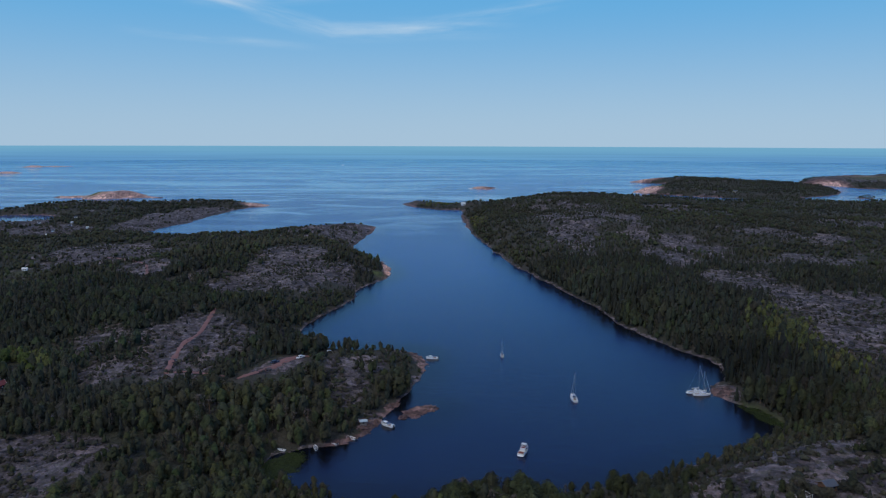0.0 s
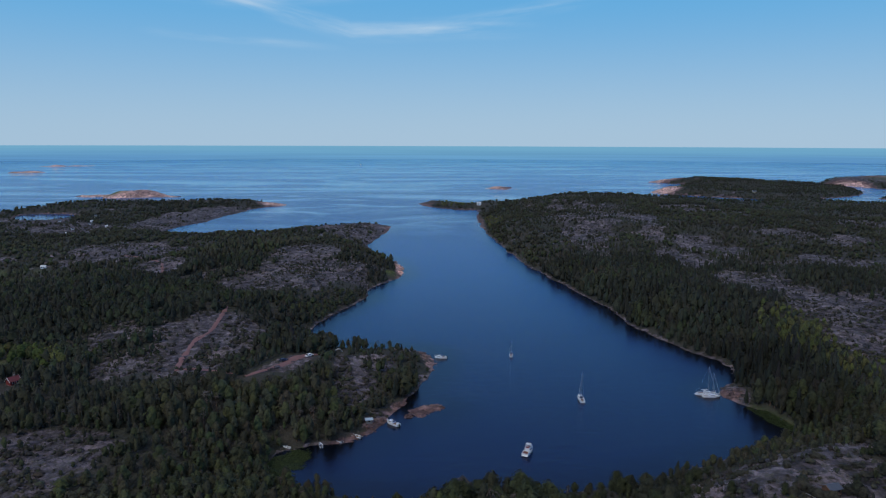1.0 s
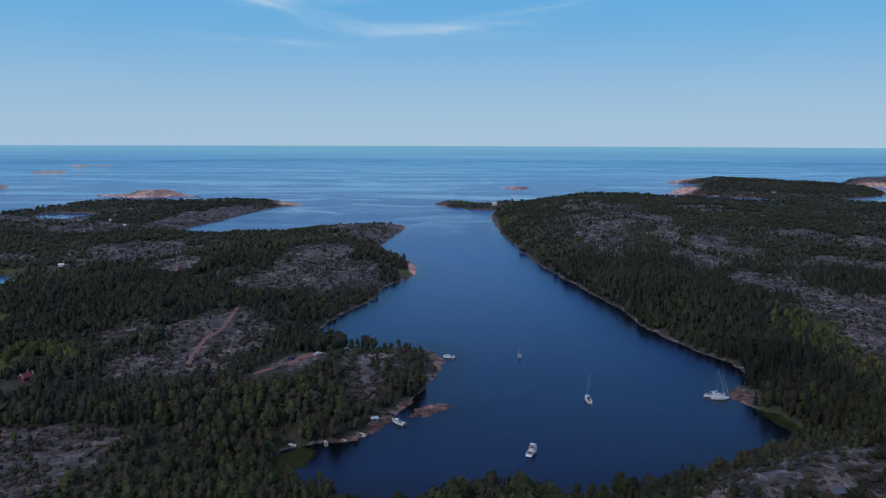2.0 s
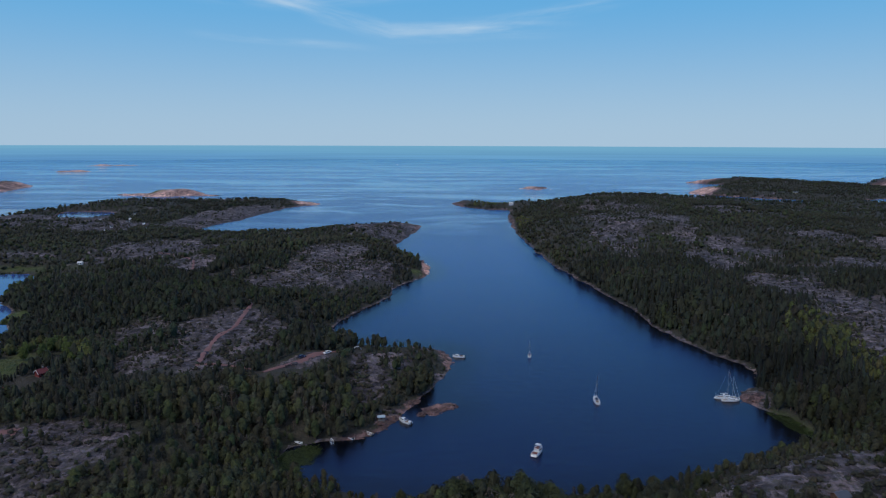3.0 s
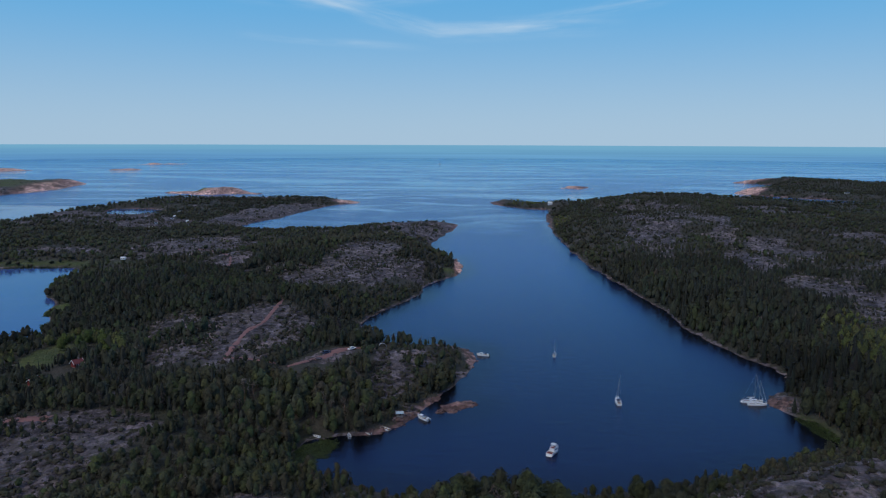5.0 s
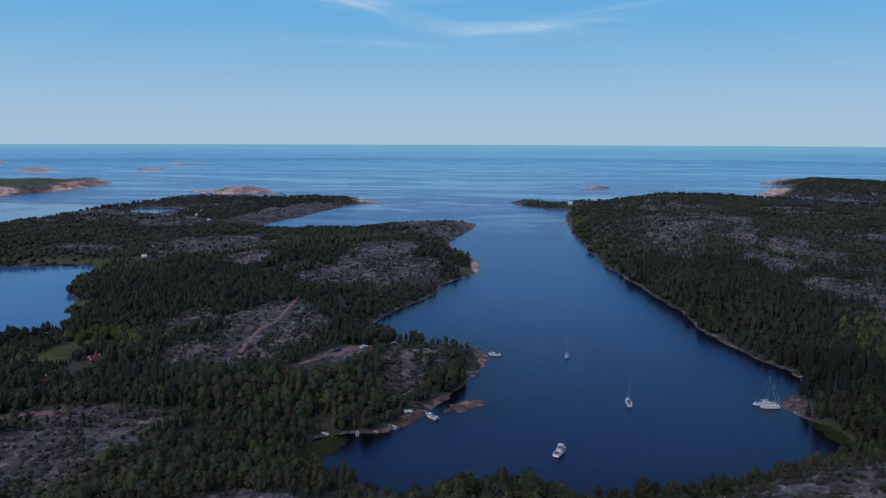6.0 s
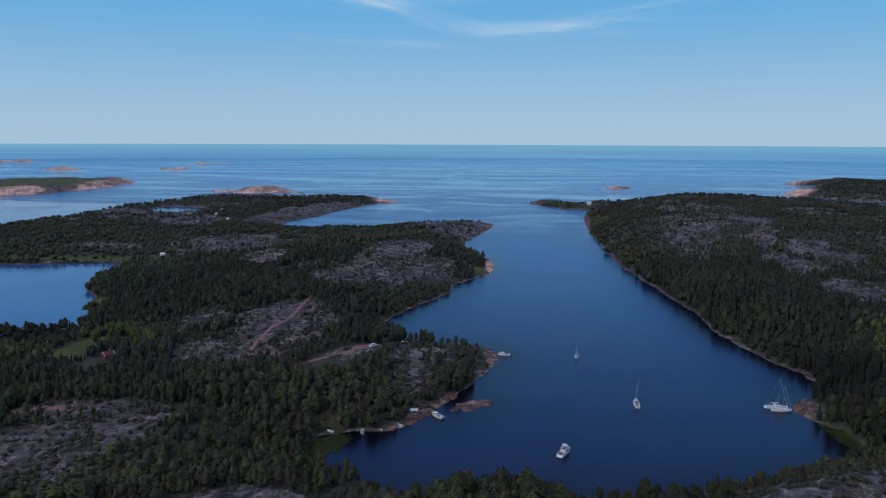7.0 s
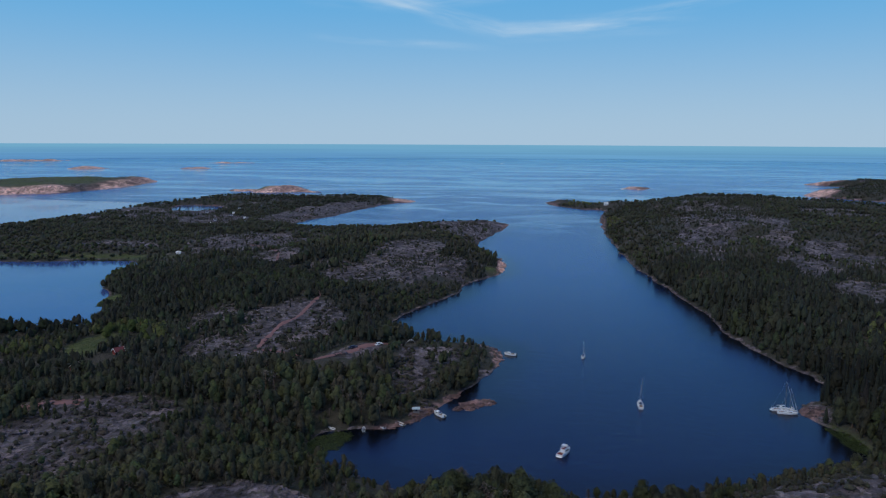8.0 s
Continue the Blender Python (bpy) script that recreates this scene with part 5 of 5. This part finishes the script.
def rowing_boat(label, x, y, z, heading, length=4.6, inside=TEAK, motor=True, tilt=0.0):
    """An open boat drawn up at the water's edge."""
    beam, free, stern, fine, lift = length * 0.36, 0.52, 0.8, 2.2, 0.4
    boat = thing("open_boat", label, "boat", pose(x, y, z, tilt, 0, -heading), "boats on the shore")
    part("hull", loft(length, beam, free, 0.22, stern, fine, lift), WHITE, boat)
    part("bottom", loft(length, beam, free, 0.25, stern, fine, lift, low=True), WHITE, boat)
    part("floor", deck_of(length, beam, free, stern, fine, lift, 0.32, 0.9, 0.03, 0.9), inside, boat, "dull floor boards")
    for k in (-0.28, 0.02, 0.26):
        part("thwart", box(0, k * length, free - 0.15, beam * 0.84 * (1 if k < 0.2 else 0.8), 0.3, 0.05), WHITE, boat)
    if motor:
        part("outboard_motor", box(0, -length * 0.53, 0.25, 0.28, 0.36, 0.6, 0.8, 0, 0.05), BLACK, boat, "black outboard motor")
    return boat


motor_yacht("white motor yacht with flybridge and red cushions, anchored", 30.7, 254.6, 24, 10.6, 0.76)
sailing_boat("white sloop with tall mast anchored in the bay", 59.5, 311.0, -3, 9.0, 12.8, 3.0)
sailing_boat("small white sloop anchored in the middle of the bay", 32.6, 377.5, 4, 6.8, 8.6, 0)
sailing_boat("white sloop moored bow to the red rock", 119.8, 316.4, 86, 8.3, 11.6, 0, CLOTH)
sailing_boat("white cruising sloop with stern arch beside another yacht", 118.6, 319.6, 84, 9.4, 13.4, 0, CLOTH, True)
cabin_cruiser("white cabin cruiser moored bow to the shore", -22.5, 279.5, -52, 6.9)
cabin_cruiser("white cabin cruiser moored at the rocky point", -5.6, 371.5, -86, 6.6)
rowing_boat("white open motor boat moored at the red rock", -36.0, 266.6, 0.02, -62, 5.4)
rowing_boat("grey-floored open boat at the red rock", -42.0, 262.0, 0.02, -50, 4.8, NAVY)
rowing_boat("small white boat at the end of the rock", -48.0, 257.6, 0.02, -20, 4.2, NAVY, True)
rowing_boat("small white dinghy among the reeds", -60.5, 255.2, 0.05, -75, 3.4, WHITE, False)
sailing_boat("distant white sailing boat out at sea", -500, 3600, 70, 12, 15)

# ---- houses and shelters ----
RED_WALL = plain("red_paint", (0.22, 0.035, 0.028), 0.85, grain=6, vary=0.35)
DARK_ROOF = plain("dark_red_roof", (0.17, 0.04, 0.045), 0.75, grain=5, vary=0.4)
RED_ROOF = plain("red_roof", (0.30, 0.05, 0.042), 0.7, grain=5, vary=0.35)
GREY_ROOF = plain("grey_roof", (0.085, 0.10, 0.13), 0.7, grain=5, vary=0.35)
BLUE_ROOF = plain("pale_blue_roof", (0.42, 0.52, 0.58), 0.6, grain=5, vary=0.2)
WOOD = plain("oiled_pine", (0.19, 0.10, 0.055), 0.75, grain=10, vary=0.4)
WEATHERED = plain("weathered_wood", (0.22, 0.20, 0.18), 0.9, grain=8, vary=0.4)
PAINT = plain("white_paint", (0.78, 0.78, 0.76), 0.6, grain=6, vary=0.15)
STONE = plain("stone_foot", (0.22, 0.20, 0.19), 0.95, grain=3, vary=0.4)


def gable_roof(wide, deep, wall, rise, over=0.35, thick=0.16):
    """A saddle roof with its ridge along x."""
    bm = bmesh.new()
    a, b = wide / 2 + over, deep / 2 + over
    drop = rise * over / (deep / 2)
    for side in (-1, 1):
        q = [bm.verts.new(p) for p in ((-a, side * b, wall - drop), (a, side * b, wall - drop), (a, 0, wall + rise), (-a, 0, wall + rise),
                                       (-a, side * b, wall - drop + thick), (a, side * b, wall - drop + thick), (a, 0, wall + rise + thick), (-a, 0, wall + rise + thick))]
        for f in ((0, 1, 2, 3), (7, 6, 5, 4), (0, 4, 5, 1), (1, 5, 6, 2), (2, 6, 7, 3), (3, 7, 4, 0)):
            bm.faces.new([q[i] for i in (f if side < 0 else f[::-1])])
    return bm


def gable_walls(wide, deep, wall, rise):
    bm = bmesh.new()
    a, b = wide / 2, deep / 2
    low = [bm.verts.new((x, y, -1.2)) for x, y in ((-a, -b), (a, -b), (a, b), (-a, b))]
    top = [bm.verts.new((x, y, wall)) for x, y in ((-a, -b), (a, -b), (a, b), (-a, b))]
    peak = [bm.verts.new((x, 0, wall + rise)) for x in (-a, a)]
    bm.faces.new((low[0], low[1], top[1], top[0])), bm.faces.new((low[2], low[3], top[3], top[2]))
    bm.faces.new((low[1], low[2], top[2], peak[1], top[1])), bm.faces.new((low[3], low[0], top[0], peak[0], top[3]))
    bm.faces.new((low[3], low[2], low[1], low[0])), bm.faces.new((top[0], top[1], peak[1], peak[0])), bm.faces.new((top[2], top[3], peak[0], peak[1]))
    return bm


def house(name, label, x, y, turn, wide, deep, wall, rise, walls, roof, trim=None, windows=2, chimney=True, category="house", z=None):
    ob = thing(name, label, category, pose(x, y, drape(x, y) if z is None else z, 0, 0, turn))
    part("foundation", box(0, 0, -1.4, wide + 0.16, deep + 0.16, 1.6), STONE, ob, "grey stone foundation")
    part("wall", gable_walls(wide, deep, wall, rise), walls, ob)
    top = part("roof", gable_roof(wide, deep, wall, rise), roof, ob)
    if trim:
        for side in (-1, 1):
            e = side * (wide / 2 + 0.4)
            for s in (-1, 1):
                part("barge_board", pipe([(e, s * (deep / 2 + 0.4), wall - rise * 0.8 / deep), (e, 0, wall + rise + 0.06)], 0.11, 4), trim, top, "white painted barge board")
    if chimney:
        part("chimney", box(wide * 0.18, 0.1, wall + rise - 0.4, 0.6, 0.6, 1.3), STONE, top)
    for k in range(windows):
        wx = (k + 0.5) / windows * wide * 0.8 - wide * 0.4
        for s in (-1, 1):
            win = part("window", box(wx, s * (deep / 2 + 0.02), wall * 0.38, 0.95, 0.10, 1.05), trim or PAINT, ob, "white window frame")
            part("pane", box(wx, s * (deep / 2 + 0.06), wall * 0.38 + 0.1, 0.75, 0.06, 0.85), GLASS, win)
    part("door", box(wide / 2 + 0.03, 0, 0.1, 0.08, 0.9, 2.0), trim or PAINT, ob)
    return ob


house("house", "small red cottage with white gable trim in a glade", -203.0, 315, 62, 4.6, 3.7, 2.1, 1.6, RED_WALL, DARK_ROOF, PAINT)
house("house", "low cottage with a red roof among trees", -205.6, 288.5, 66, 5.4, 3.6, 2.1, 1.2, RED_WALL, RED_ROOF, PAINT)
house("cabin", "oiled pine cabin with a grey roof on granite", 106.2, 185.4, 20, 3.8, 3.0, 1.9, 0.8, WOOD, GREY_ROOF, WOOD, 2, False, "cabin")
house("boat_shed", "small shed with a pale blue roof by the water", -32.2, 278.5, 15, 2.5, 1.9, 1.6, 0.4, WEATHERED, BLUE_ROOF, WEATHERED, 1, False, "shed")
house("house", "white house at the edge of the wood", -359, 606, 10, 3.8, 3.0, 1.8, 1.0, PAINT, PAINT, PAINT)
house("outbuilding", "small white outbuilding in the wood", -294, 546, 40, 4, 3, 2.4, 1.2, PAINT, GREY_ROOF, PAINT, 1, False, "shed")
house("pilot_hut", "small white hut at the foot of the spit", 35.5, 1240, 15, 6.5, 5, 3.4, 1.8, PAINT, PAINT, PAINT, 2, False, "hut")
house("house", "pale yellow house on the far shore", 636, 1560, 0, 8, 5.5, 3.2, 2.2, plain("yellow_paint", (0.42, 0.36, 0.24), 0.8), GREY_ROOF, PAINT, 3)
for k, (hx, hy, turn, size) in enumerate(((-466, 838, 10, 8), (-478, 872, 40, 7), (-487, 930, 15, 8), (-452, 905, 60, 6), (-514, 1000, 30, 8), (-535, 1040, 0, 9), (-500, 960, 75, 7), (-545, 962, 20, 7), (-428, 862, 20, 6))):
    house("house", "small pale house in the village by the pond", hx, hy, turn, size * 0.42, size * 0.32, 1.8, 0.9, PAINT, GREY_ROOF if k % 3 else PAINT, PAINT, 2, False)


def tent(x, y, turn):
    """A white dome shelter, open at the front, on ribs."""
    ob = thing("dome_tent", "white arched party tent open at the front", "tent", pose(x, y, drape(x, y), 0, 0, turn) @ Matrix.Scale(0.75, 4))
    bm = bmesh.new()
    rows = []
    for i in range(9):
        a = math.pi * i / 8
        rows.append([bm.verts.new((2.9 * math.cos(a) * (1 - 0.12 * j * j / 9), 1.1 * j - 1.6, 2.7 * math.sin(a) ** 0.8 * (1 - 0.05 * j))) for j in range(4)])
    for a, b in zip(rows, rows[1:]):
        for j in range(3):
            bm.faces.new((a[j], a[j + 1], b[j + 1], b[j]))
    bmesh.ops.solidify(bm, geom=bm.faces[:], thickness=0.06)
    part("canopy", bm, CLOTH, ob)
    for j in (0, 3):
        part("rib", pipe([(2.93 * math.cos(math.pi * i / 10) * (1 - 0.12 * j * j / 9), 1.1 * j - 1.6, 2.73 * math.sin(math.pi * i / 10) ** 0.8 * (1 - 0.05 * j)) for i in range(11)], 0.06, 5), ALLOY, ob)


def terrace(x, y, turn):
    """A low timber terrace with a pale handrail beside the cabin."""
    z = drape(x, y) + 0.5
    ob = thing("terrace", "timber terrace with a pale handrail on granite", "terrace", pose(x, y, z, 0, 0, turn))
    for k in range(14):
        part("plank", box(0, -1.75 + k * 0.27, 0, 5.0, 0.25, 0.05), WEATHERED, ob)
    for px, py in ((-2.4, -1.7), (2.4, -1.7), (2.4, 1.7), (-2.4, 1.7), (0, -1.7)):
        part("post", box(px, py, -1.6, 0.08, 0.08, 2.5), DECK, ob)
    part("handrail", pipe([(-2.4, 1.7, 0.92), (-2.4, -1.7, 0.92), (2.4, -1.7, 0.92), (2.4, 1.7, 0.92)], 0.05, 4), DECK, ob, "pale painted handrail")


tent(-60.6, 371, 20)
terrace(97.0, 181.5, 25)


# ---- parked cars ----
def car(label, x, y, turn, paint):
    """A parked estate car."""
    ob = thing("car", label, "car", pose(x, y, drape(x, y) + 0.32, 0, 0, turn), "cars by the track")
    part("body", box(0, 0, 0.28, 1.76, 4.4, 0.55, 0.95, 0, 0.08), paint, ob)
    cabin = part("cabin", box(0, -0.25, 0.83, 1.58, 2.7, 0.58, 0.78, -0.05, 0.06), paint, ob)
    part("windscreen", box(0, 1.0, 0.88, 1.35, 0.25, 0.42, 0.85, -0.24), GLASS, cabin, "dark windscreen")
    part("rear_window", box(0, -1.52, 0.88, 1.35, 0.2, 0.42, 0.85, 0.16), GLASS, cabin, "dark rear window")
    for side in (-1, 1):
        part("side_window", box(side * 0.72, -0.25, 0.9, 0.12, 2.0, 0.36, 0.82), GLASS, cabin, "dark side window")
        part("headlight", box(side * 0.62, 2.19, 0.55, 0.34, 0.08, 0.16), ALLOY, ob)
        for wy in (-1.35, 1.35):
            wheel = part("wheel", pipe([(side * 0.70, wy, 0.32), (side * 0.90, wy, 0.32)], 0.32, 12), BLACK, ob, "black rubber tyre")
            part("rim", pipe([(side * 0.88, wy, 0.32), (side * 0.92, wy, 0.32)], 0.19, 10), ALLOY, wheel)
    return ob


car("dark blue estate car parked beside the gravel track", -81.5, 336.5, -50, plain("dark_blue_paint", (0.03, 0.045, 0.09), 0.3, vary=0.1))
car("white estate car parked beside the gravel track", -71.0, 346.5, -35, WHITE)
